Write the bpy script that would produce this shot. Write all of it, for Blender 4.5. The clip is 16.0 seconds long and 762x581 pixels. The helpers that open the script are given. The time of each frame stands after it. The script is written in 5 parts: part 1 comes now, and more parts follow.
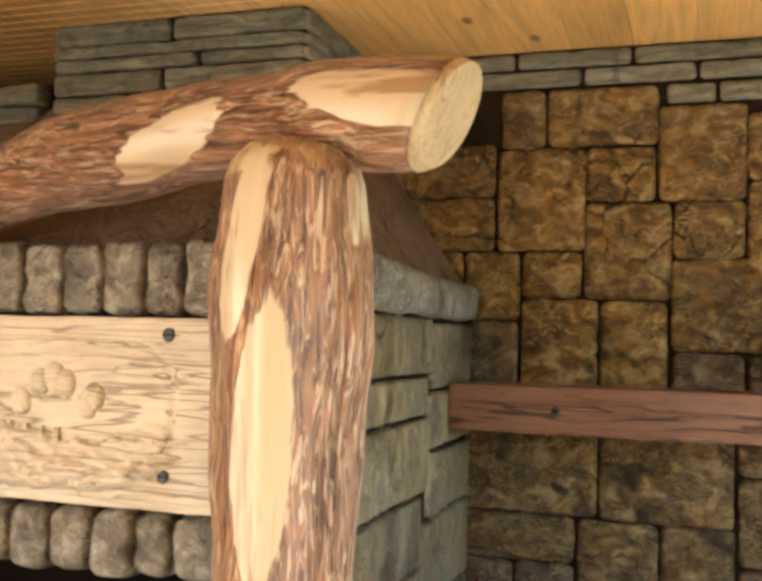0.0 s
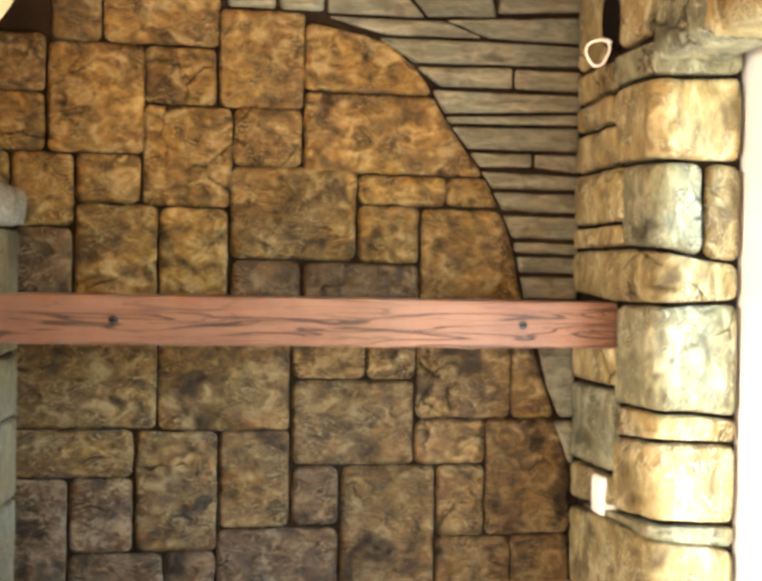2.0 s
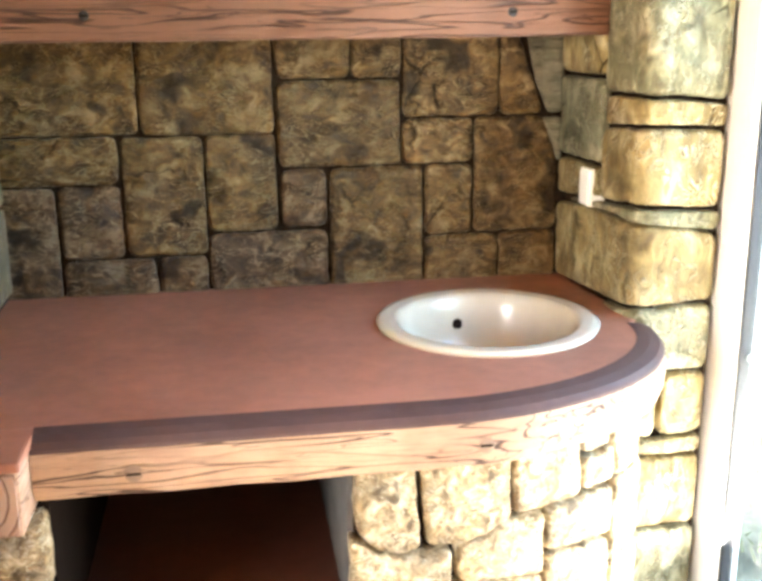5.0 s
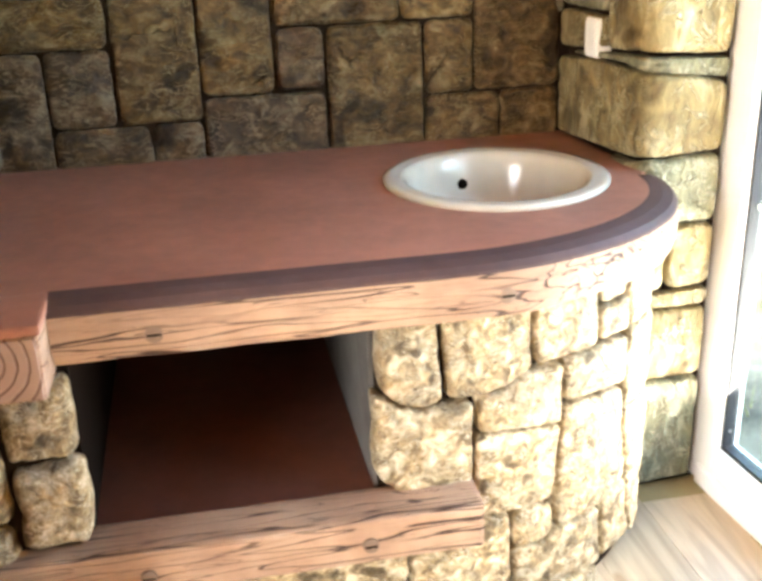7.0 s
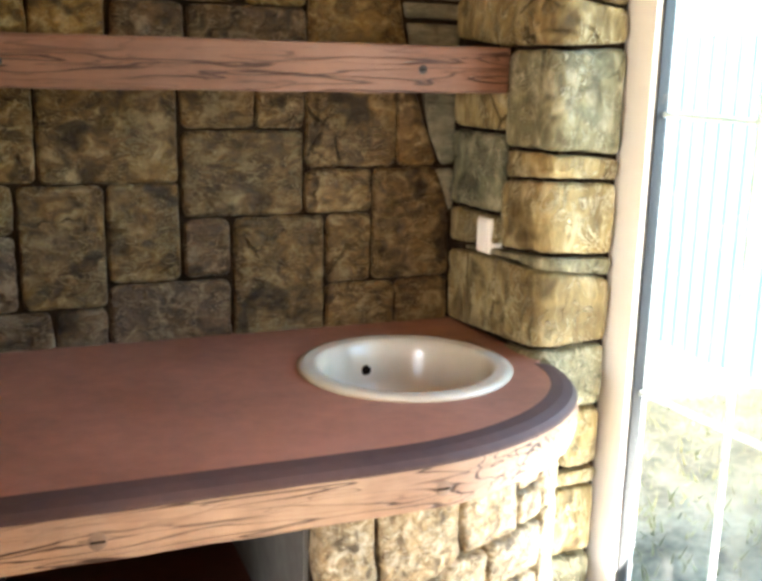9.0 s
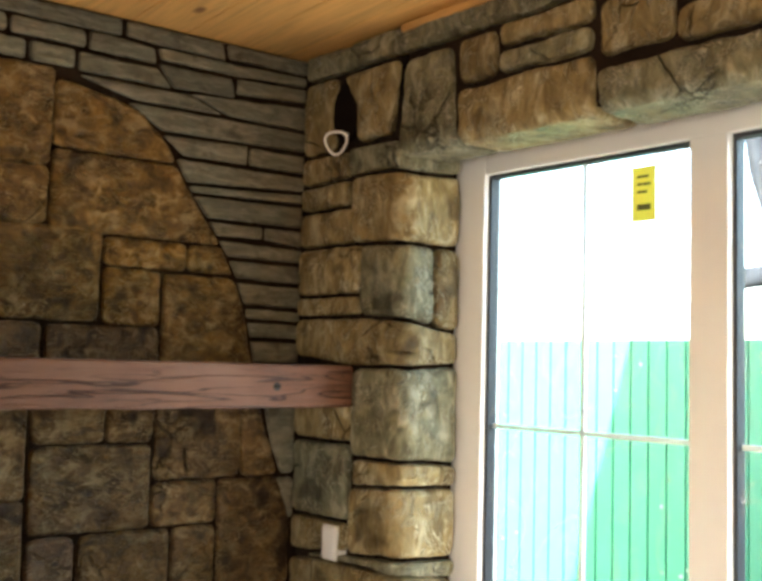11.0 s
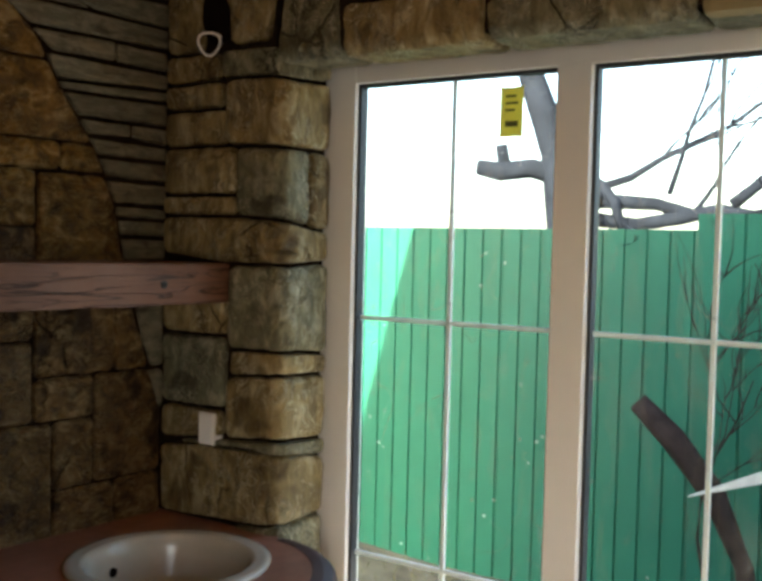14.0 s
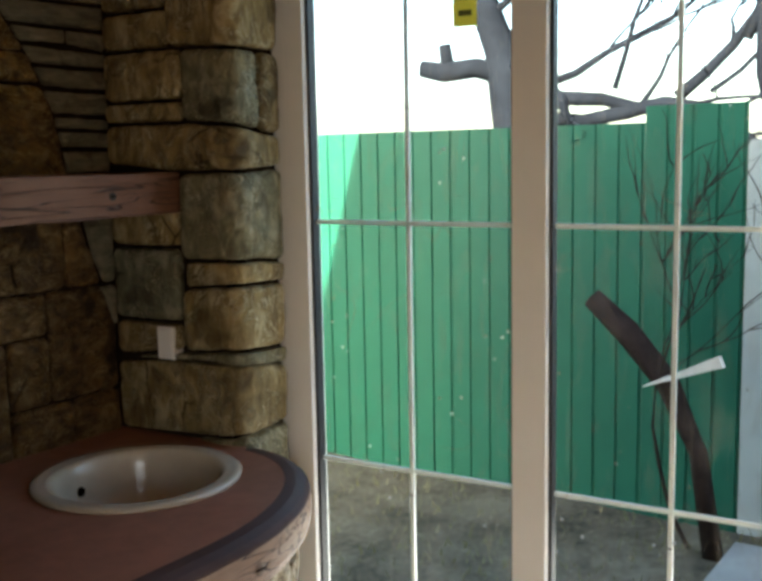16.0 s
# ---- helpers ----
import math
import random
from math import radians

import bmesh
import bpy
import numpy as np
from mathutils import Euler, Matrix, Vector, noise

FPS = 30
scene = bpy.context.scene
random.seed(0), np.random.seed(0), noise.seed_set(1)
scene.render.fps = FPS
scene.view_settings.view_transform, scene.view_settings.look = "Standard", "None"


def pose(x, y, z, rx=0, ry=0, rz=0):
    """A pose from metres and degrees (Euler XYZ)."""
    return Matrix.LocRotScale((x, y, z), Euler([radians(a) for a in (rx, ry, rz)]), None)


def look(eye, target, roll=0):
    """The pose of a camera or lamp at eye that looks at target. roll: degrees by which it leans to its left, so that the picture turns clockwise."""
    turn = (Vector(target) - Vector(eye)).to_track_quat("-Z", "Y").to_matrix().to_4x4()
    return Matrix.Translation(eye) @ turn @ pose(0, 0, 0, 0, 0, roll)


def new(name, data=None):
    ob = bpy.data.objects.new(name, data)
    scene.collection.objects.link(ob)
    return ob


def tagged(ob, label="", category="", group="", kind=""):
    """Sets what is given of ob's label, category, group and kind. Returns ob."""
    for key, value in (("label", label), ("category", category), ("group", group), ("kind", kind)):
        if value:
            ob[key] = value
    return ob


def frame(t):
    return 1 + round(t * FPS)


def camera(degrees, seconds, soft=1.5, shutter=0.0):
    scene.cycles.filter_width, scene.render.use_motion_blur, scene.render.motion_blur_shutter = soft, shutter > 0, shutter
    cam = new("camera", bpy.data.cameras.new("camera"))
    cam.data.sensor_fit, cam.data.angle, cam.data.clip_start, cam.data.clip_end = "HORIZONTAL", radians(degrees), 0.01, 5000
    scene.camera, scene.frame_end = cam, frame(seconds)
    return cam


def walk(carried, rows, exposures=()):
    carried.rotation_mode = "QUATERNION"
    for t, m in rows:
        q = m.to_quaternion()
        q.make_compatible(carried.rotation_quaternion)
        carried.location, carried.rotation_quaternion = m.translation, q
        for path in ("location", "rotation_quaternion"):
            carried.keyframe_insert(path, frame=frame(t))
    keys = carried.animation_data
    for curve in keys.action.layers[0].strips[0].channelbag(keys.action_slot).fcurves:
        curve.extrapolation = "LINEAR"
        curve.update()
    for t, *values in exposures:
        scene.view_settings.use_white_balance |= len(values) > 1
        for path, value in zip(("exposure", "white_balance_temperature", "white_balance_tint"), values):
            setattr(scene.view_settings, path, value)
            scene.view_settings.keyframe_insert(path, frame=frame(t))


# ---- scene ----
cam = camera(42.5, 16.0, soft=3.7)

EXPOSURES = [(0, 5.15), (0.5, 5.35), (1.0, 5.75), (1.5, 6.0), (3, 6.3), (5, 5.8), (7.3, 5.4), (8.5, 5.15), (9.5, 5.0), (10.2, 4.7), (12.3, 3.9), (13.5, 3.25), (14.5, 2.85), (16, 2.65)]
PATH = [
    (0, (0.0, -0.019, 1.688), (-0.626, 1.876, 1.81), 1.7),
    (0.5, (-0.068, 0.026, 1.681), (-0.441, 1.989, 1.761), 1.2),
    (1, (-0.105, 0.057, 1.668), (-0.213, 2.054, 1.687), 0.9),
    (1.5, (-0.081, 0.07, 1.659), (0.032, 2.066, 1.621), 0.7),
    (2, (-0.026, 0.06, 1.647), (0.237, 2.043, 1.635), 1.0),
    (2.5, (0.014, 0.045, 1.634), (0.305, 2.024, 1.648), 1.1),
    (3, (0.026, 0.033, 1.617), (0.31, 2.012, 1.578), 1.0),
    (3.5, (0.023, 0.024, 1.595), (0.308, 1.999, 1.456), 0.7),
    (4, (0.004, 0.041, 1.574), (0.295, 2.003, 1.32), 0.4),
    (4.5, (-0.015, 0.064, 1.556), (0.277, 2.004, 1.168), 0.0),
    (5, (-0.038, 0.078, 1.543), (0.253, 1.983, 1.009), -0.6),
    (5.2, (-0.046, 0.084, 1.54), (0.245, 1.975, 0.958), -0.6),
    (7.3, (-0.146, 0.11, 1.468), (0.201, 1.929, 0.713), -2.4),
    (7.5, (-0.169, 0.112, 1.47), (0.206, 1.925, 0.712), -2.3),
    (8, (-0.256, 0.143, 1.501), (0.233, 1.924, 0.734), -1.6),
    (8.5, (-0.306, 0.144, 1.537), (0.293, 1.931, 0.87), -0.5),
    (9, (-0.349, 0.133, 1.566), (0.369, 1.945, 1.116), 1.3),
    (9.5, (-0.421, 0.112, 1.576), (0.415, 1.912, 1.331), 1.6),
    (10, (-0.5, 0.099, 1.584), (0.431, 1.869, 1.526), 2.6),
    (10.2, (-0.532, 0.104, 1.586), (0.441, 1.852, 1.592), 2.0),
    (12.3, (-0.873, 0.207, 1.688), (0.517, 1.623, 1.943), 2.5),
    (12.5, (-0.905, 0.206, 1.69), (0.498, 1.613, 1.926), 2.4),
    (13, (-0.978, 0.216, 1.699), (0.464, 1.595, 1.837), 2.1),
    (13.5, (-1.038, 0.264, 1.685), (0.471, 1.577, 1.695), 1.6),
    (14, (-1.078, 0.289, 1.669), (0.5, 1.515, 1.581), 1.4),
    (14.5, (-1.077, 0.289, 1.665), (0.547, 1.449, 1.53), 1.4),
    (15, (-1.071, 0.293, 1.661), (0.58, 1.412, 1.511), 1.3),
    (15.5, (-1.064, 0.316, 1.655), (0.583, 1.435, 1.466), 0.6),
    (16, (-1.063, 0.351, 1.638), (0.569, 1.476, 1.372), -1.1),
]
walk(cam, [(t, look(eye, target, roll)) for t, eye, target, roll in PATH], EXPOSURES)

# ---- light ----
world = bpy.data.worlds.new("sky")
scene.world = world
world.use_nodes = True
wn = world.node_tree
sky = wn.nodes.new("ShaderNodeTexSky")
sky.sky_type = 'NISHITA'
sky.sun_disc = False
sky.sun_elevation = radians(23)
sky.sun_rotation = radians(270)
sky.air_density, sky.dust_density = 1.0, 2.5
wn.nodes["Background"].inputs["Strength"].default_value = 0.15
wn.links.new(sky.outputs[0], wn.nodes["Background"].inputs["Color"])

sun = new("sun", bpy.data.lights.new("sun", "SUN"))
sun.data.energy, sun.data.angle, sun.data.color = 4.5, radians(0.5), (1.0, 0.93, 0.82)
sun.matrix_world = look((0, 0, 10), (1.0, 0.095, 10 - 0.42))

# daylight that enters by the openings
def window_light(name, m, w, h, watts):
    lamp = new(name, bpy.data.lights.new(name, "AREA"))
    lamp.data.shape, lamp.data.size, lamp.data.size_y, lamp.data.energy = "RECTANGLE", w, h, watts
    lamp.data.color = (1.0, 0.95, 0.89)
    lamp.matrix_world = m
    return lamp

window_light("window_daylight", look((1.25, 1.44, 0.38), (0.45, 1.38, 1.18)), 1.34, 0.5, 1.9)
window_light("side_daylight", look((-2.69, -1.15, 1.35), (0.0, 0.60, 1.95)), 1.4, 1.6, 2.9)


# ---- materials ----
def material(name):
    m = bpy.data.materials.new(name)
    m.use_nodes = True
    nt = m.node_tree
    return m, nt, nt.nodes["Principled BSDF"]

def node(nt, kind, **sets):
    n = nt.nodes.new(kind)
    for k, v in sets.items():
        n.inputs[k.replace("_", " ")].default_value = v
    return n

def ramp(nt, source, stops):
    r = nt.nodes.new("ShaderNodeValToRGB")
    while len(r.color_ramp.elements) < len(stops):
        r.color_ramp.elements.new(0.5)
    for e, (p, c) in zip(r.color_ramp.elements, stops):
        e.position = p
        e.color = (*c, 1) if not isinstance(c, float) else (c, c, c, 1)
    nt.links.new(source, r.inputs[0])
    return r.outputs[0]

def mix(nt, fac, a, b, how="MIX"):
    n = nt.nodes.new("ShaderNodeMix")
    n.data_type, n.blend_type = "RGBA", how
    for sock, v in ((n.inputs[0], fac), (n.inputs[6], a), (n.inputs[7], b)):
        if isinstance(v, bpy.types.NodeSocket):
            nt.links.new(v, sock)
        elif isinstance(v, tuple):
            sock.default_value = (*v, 1)
        else:
            sock.default_value = v
    return n.outputs[2]

def coords(nt, scale=(1, 1, 1), shift=True, turn=(0, 0, 0)):
    tc = nt.nodes.new("ShaderNodeTexCoord")
    mp = nt.nodes.new("ShaderNodeMapping")
    mp.inputs["Scale"].default_value = scale
    mp.inputs["Rotation"].default_value = turn
    nt.links.new(tc.outputs["Object"], mp.inputs["Vector"])
    if shift:
        oi = nt.nodes.new("ShaderNodeObjectInfo")
        mu = nt.nodes.new("ShaderNodeMath")
        mu.operation = "MULTIPLY"
        mu.inputs[1].default_value = 37.0
        nt.links.new(oi.outputs["Random"], mu.inputs[0])
        nt.links.new(mu.outputs[0], mp.inputs["Location"])
    return mp.outputs[0]

def noise_tex(nt, vec, scale, detail=5.0, rough=0.6, distort=0.0):
    n = node(nt, "ShaderNodeTexNoise", Scale=scale, Detail=detail, Roughness=rough, Distortion=distort)
    nt.links.new(vec, n.inputs["Vector"])
    return n.outputs["Fac"]

def bump(nt, bsdf, height, strength, dist):
    b = node(nt, "ShaderNodeBump", Strength=strength, Distance=dist)
    nt.links.new(height, b.inputs["Height"])
    nt.links.new(b.outputs[0], bsdf.inputs["Normal"])

def stone(name, base, dark, light, scale=22.0, tint=None, pits=0.5, gloss=0.62, streak=(1, 1, 1), veins=0.5, lights=0.5, strokes=0.6):
    """Carved plaster stone: glazed patches, hollows, dry-brushed crests and strokes, fine cracks."""
    m, nt, b = material(name)
    v = coords(nt)
    vs = coords(nt, streak)
    big = noise_tex(nt, v, scale * 0.45, 3.0, 0.55, 0.6)
    mid = noise_tex(nt, vs, scale * 1.5, 6.0, 0.6, 0.7)
    fine = noise_tex(nt, vs, scale * 5.0, 4.0, 0.7)
    col = mix(nt, ramp(nt, big, [(0.36, 0.0), (0.62, 1.0)]), base, tint or tuple(c * 0.72 for c in base))
    col = mix(nt, ramp(nt, mid, [(0.36, 1.0 * pits), (0.45, 0.5 * pits), (0.53, 0.0)]), col, dark)
    col = mix(nt, ramp(nt, mid, [(0.53, 0.0), (0.64, lights)]), col, light)
    # short brushed strokes along the crests
    sv = coords(nt, (streak[0] * 1.0, streak[1] * 1.0, streak[2] * 1.9), True, (0.0, 0.45, 0.0))
    st = noise_tex(nt, sv, scale * 1.25, 4.0, 0.55, 1.5)
    line = ramp(nt, st, [(0.475, 0.0), (0.50, 1.0), (0.512, 1.0), (0.54, 0.0)])
    where = ramp(nt, noise_tex(nt, v, scale * 0.8, 3.0), [(0.42, 0.0), (0.54, min(1.0, strokes * 1.3))])
    brushed = mix(nt, 1.0, line, where, "MULTIPLY")
    col = mix(nt, brushed, col, light)
    pit = noise_tex(nt, v, scale * 0.85, 2.0, 0.5, 0.4)
    col = mix(nt, ramp(nt, pit, [(0.31, 1.0 * pits), (0.40, 0.0)]), col, tuple(c * 0.7 for c in dark))
    col = mix(nt, 1.0, col, ramp(nt, fine, [(0.35, 0.72), (0.65, 1.0)]), "MULTIPLY")
    oi = nt.nodes.new("ShaderNodeObjectInfo")
    hv = nt.nodes.new("ShaderNodeHueSaturation")
    mr = nt.nodes.new("ShaderNodeMapRange")
    mr.inputs["To Min"].default_value, mr.inputs["To Max"].default_value = 0.84, 1.16
    nt.links.new(oi.outputs["Random"], mr.inputs["Value"])
    nt.links.new(mr.outputs[0], hv.inputs["Value"])
    nt.links.new(col, hv.inputs["Color"])
    vo = nt.nodes.new("ShaderNodeTexVoronoi")
    vo.feature = "DISTANCE_TO_EDGE"
    vo.inputs["Scale"].default_value = scale * 0.42
    warp = mix(nt, 0.12, v, noise_tex(nt, v, scale * 0.6), "ADD")
    nt.links.new(warp, vo.inputs["Vector"])
    crack = ramp(nt, vo.outputs["Distance"], [(0.0, 1.0), (0.014, 0.0)])
    gate = ramp(nt, noise_tex(nt, v, scale * 0.28, 2.0), [(0.54, 0.0), (0.60, veins)])
    cr = mix(nt, 1.0, crack, gate, "MULTIPLY")
    out = mix(nt, cr, hv.outputs[0], tuple(c * 0.4 for c in dark))
    nt.links.new(out, b.inputs["Base Color"])
    h = mix(nt, 0.25, mid, fine)
    h = mix(nt, 0.35, h, pit)
    h = mix(nt, brushed, h, (0.8, 0.8, 0.8))
    h = mix(nt, cr, h, (0.0, 0.0, 0.0))
    bump(nt, b, h, 1.0, 0.03)
    b.inputs["Specular IOR Level"].default_value = 0.22
    rr = ramp(nt, mid, [(0.3, gloss - 0.15), (0.7, gloss + 0.15)])
    nt.links.new(rr, b.inputs["Roughness"])
    return m

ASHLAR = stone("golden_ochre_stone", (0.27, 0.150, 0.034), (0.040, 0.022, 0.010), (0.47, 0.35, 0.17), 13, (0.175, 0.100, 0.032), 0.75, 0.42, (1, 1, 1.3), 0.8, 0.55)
# browner glaze, taken darker to hold the dim light below the shelf
BROWN_DIMMED = stone("brown_dimmed_ochre_stone", (0.205, 0.119, 0.038), (0.034, 0.019, 0.010), (0.40, 0.30, 0.16), 13, (0.140, 0.083, 0.032), 0.8, 0.42, (1, 1, 1.3), 0.9, 0.5)
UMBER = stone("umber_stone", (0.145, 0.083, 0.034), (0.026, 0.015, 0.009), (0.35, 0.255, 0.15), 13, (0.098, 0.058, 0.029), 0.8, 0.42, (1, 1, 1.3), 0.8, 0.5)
SLATE = stone("grey_slate", (0.27, 0.235, 0.155), (0.10, 0.082, 0.050), (0.42, 0.38, 0.28), 18, (0.20, 0.195, 0.135), 0.5, 0.55, (0.35, 0.35, 1.6), 0.1, 0.4, 0.3)
SAND = stone("sandy_stone", (0.37, 0.275, 0.115), (0.12, 0.075, 0.026), (0.64, 0.56, 0.36), 10, (0.27, 0.205, 0.09), 0.7, 0.5, (1.5, 1.5, 0.6), 0.8, 0.45, 0.9)
MOSS = stone("green_grey_stone", (0.28, 0.245, 0.13), (0.085, 0.072, 0.036), (0.52, 0.48, 0.34), 12, (0.20, 0.195, 0.12), 0.7, 0.5, (1.4, 1.4, 0.7), 0.9, 0.5, 0.8)
RUBBLE = stone("speckled_stone", (0.47, 0.34, 0.175), (0.12, 0.078, 0.036), (0.76, 0.66, 0.48), 24, (0.42, 0.33, 0.20), 0.85, 0.62, (1, 1, 1), 0.35, 0.8, 0.8)
# darker take on the sandy stone; the oven side's shade is in it
SIDE_SHADED = stone("shaded_side_stone", (0.165, 0.118, 0.050), (0.06, 0.042, 0.022), (0.33, 0.27, 0.17), 11, (0.145, 0.12, 0.075), 0.6, 0.55, (1.3, 1.3, 0.5), 0.6, 0.45)
GREY = stone("grey_stone", (0.30, 0.265, 0.20), (0.085, 0.072, 0.055), (0.52, 0.48, 0.40), 15, (0.215, 0.195, 0.155), 0.7, 0.52, (1, 1, 1), 0.3, 0.5, 0.7)

def plain(name, c, rough=0.6, metal=0.0, vary=0.25, scale=14.0, bumps=0.15, shine=0.5):
    m, nt, b = material(name)
    v = coords(nt)
    f = mix(nt, 0.35, noise_tex(nt, v, scale * 0.3, 3.0), noise_tex(nt, v, scale * 3.0, 5.0))
    col = mix(nt, ramp(nt, f, [(0.38, 0.0), (0.62, 1.0)]), c, tuple(x * (1 - vary) for x in c))
    nt.links.new(col, b.inputs["Base Color"])
    b.inputs["Roughness"].default_value, b.inputs["Metallic"].default_value = rough, metal
    b.inputs["Specular IOR Level"].default_value = shine
    bump(nt, b, f, bumps, 0.004)
    return m

MORTAR = plain("dark_mortar", (0.024, 0.014, 0.008), 0.9, 0, 0.4, 30, 0.4, 0.08)
PLASTER = plain("olive_plaster", (0.33, 0.26, 0.12), 0.75, 0, 0.2, 9, 0.2)
WALLPAINT = plain("tan_plaster", (0.34, 0.27, 0.18), 0.8, 0, 0.12, 6, 0.15)
# darker copy of the red-brown concrete; the niche's shade is in its colour
TERRA_SHADED = plain("shaded_red_brown_concrete", (0.13, 0.045, 0.028), 0.5, 0, 0.4, 9, 0.2)
BOLTWOOD = plain("carved_bolt", (0.20, 0.125, 0.08), 0.6, 0, 0.3, 30, 0.3)
TERRA = plain("red_brown_concrete", (0.36, 0.155, 0.100), 0.42, 0, 0.36, 9, 0.12, 0.3)
VIOLET = plain("violet_grey_edge", (0.085, 0.048, 0.042), 0.55, 0, 0.25, 12, 0.15, 0.15)
CERAMIC = plain("cream_ceramic", (0.54, 0.465, 0.36), 0.16, 0, 0.14, 6, 0.0)
PVC = plain("white_plastic", (0.88, 0.86, 0.82), 0.28, 0, 0.03, 8, 0.0)
SEAL = plain("black_rubber", (0.02, 0.02, 0.022), 0.6, 0, 0.1, 30, 0.0)
# hearth soot, and also painted shade in holes and the niche
BLACK = plain("soot_and_shade_black", (0.012, 0.008, 0.006), 0.95, 0, 0.3, 20, 0.3, 0.03)
IRON = plain("dark_iron", (0.05, 0.045, 0.042), 0.45, 0.6, 0.4, 40, 0.3)
GREEN = plain("green_painted_steel", (0.014, 0.116, 0.074), 0.45, 0.0, 0.18, 2.0, 0.0, 0.25)
ZINC = plain("pale_zinc_sheet", (0.50, 0.56, 0.56), 0.4, 0.3, 0.2, 3, 0.0)
EARTH = plain("dry_earth", (0.20, 0.165, 0.115), 0.95, 0, 0.7, 9, 0.8, 0.1)
PAVING = plain("grey_concrete_path", (0.36, 0.35, 0.33), 0.85, 0, 0.25, 5, 0.3)
BARK = plain("grey_bark", (0.016, 0.019, 0.025), 0.95, 0, 0.45, 14, 0.6, 0.05)
DRY = plain("dead_brown_bark", (0.045, 0.030, 0.026), 0.95, 0, 0.5, 30, 0.2, 0.05)
YELLOW = plain("yellow_sticker", (0.72, 0.60, 0.10), 0.5, 0, 0.08, 20, 0.0)
yn = YELLOW.node_tree
through_paper = yn.nodes.new("ShaderNodeBsdfTranslucent")
through_paper.inputs["Color"].default_value = (0.85, 0.72, 0.22, 1)
both = yn.nodes.new("ShaderNodeMixShader")
both.inputs[0].default_value = 0.55
yn.links.new(yn.nodes["Principled BSDF"].outputs[0], both.inputs[1])
yn.links.new(through_paper.outputs[0], both.inputs[2])
yn.links.new(both.outputs[0], yn.nodes["Material Output"].inputs["Surface"])
INK = plain("dark_print", (0.10, 0.09, 0.03), 0.6, 0, 0.1, 20, 0.0)
PAPER = plain("crumpled_white_paper", (0.75, 0.70, 0.64), 0.7, 0, 0.1, 20, 0.1)
# grey plaster made darker, so the depth of the niche looks shaded
NICHE_SHADED = plain("grey_shaded_niche_plaster", (0.13, 0.12, 0.11), 0.9, 0, 0.4, 8, 0.2, 0.1)
SHADOW_ROOF = plain("brown_shadow_roof_sheet", (0.12, 0.06, 0.04), 0.6, 0, 0.2, 4, 0.0)

def carved_wood(name, base, dark, along, lines=0.85, rough=0.55, pale=None, scale=1.0):
    """Wood or carved plaster made to look like it: thin wavy grooves along one axis."""
    m, nt, b = material(name)
    st = [22.0 * scale] * 3
    st[along] = 1.6 * scale
    v = coords(nt, tuple(st))
    g = noise_tex(nt, v, 2.3, 1.5, 0.4, 0.5)
    where = ramp(nt, noise_tex(nt, v, 0.8, 1.0), [(0.36, 0.25), (0.50, 1.0)])
    line = mix(nt, 1.0, ramp(nt, g, [(0.470, 0.0), (0.492, lines), (0.508, lines), (0.530, 0.0)]), where, "MULTIPLY")
    g2 = noise_tex(nt, v, 3.1, 1.5, 0.4, 0.4)
    line2 = mix(nt, 1.0, ramp(nt, g2, [(0.405, 0.0), (0.42, lines * 0.85), (0.435, 0.0)]), where, "MULTIPLY")
    fine = noise_tex(nt, v, 6.0, 5.0, 0.7)
    blotch = noise_tex(nt, coords(nt), 5.0, 4.0)
    col = mix(nt, ramp(nt, fine, [(0.3, 0.0), (0.7, 1.0)]), base, tuple(c * 0.74 for c in base))
    col = mix(nt, ramp(nt, blotch, [(0.42, 0.0), (0.68, 0.8)]), col, pale or tuple(min(1, c * 1.3) for c in base))
    col = mix(nt, line, col, dark)
    col = mix(nt, line2, col, dark)
    nt.links.new(col, b.inputs["Base Color"])
    h = mix(nt, 0.3, (0.6, 0.6, 0.6), fine)
    h = mix(nt, line, h, (0.0, 0.0, 0.0))
    h = mix(nt, line2, h, (0.1, 0.1, 0.1))
    bump(nt, b, h, 0.7, 0.010)
    b.inputs["Roughness"].default_value = rough
    b.inputs["Specular IOR Level"].default_value = 0.3
    return m

SHELFWOOD = carved_wood("red_brown_carved_beam", (0.17, 0.078, 0.046), (0.034, 0.014, 0.008), 0, 0.9, 0.5, (0.205, 0.10, 0.060), 0.85)
FASCIA = carved_wood("pinkish_carved_beam", (0.32, 0.190, 0.12), (0.050, 0.024, 0.014), 0, 1.0, 0.55, (0.43, 0.285, 0.185), 0.9)
BEAMY = carved_wood("carved_beam_lengthwise", (0.35, 0.215, 0.14), (0.10, 0.046, 0.026), 1, 0.8, 0.55, (0.52, 0.36, 0.25))
PALEWOOD = carved_wood("pale_carved_board", (0.60, 0.50, 0.37), (0.16, 0.09, 0.05), 0, 0.6, 0.5, (0.66, 0.57, 0.42), 0.9)

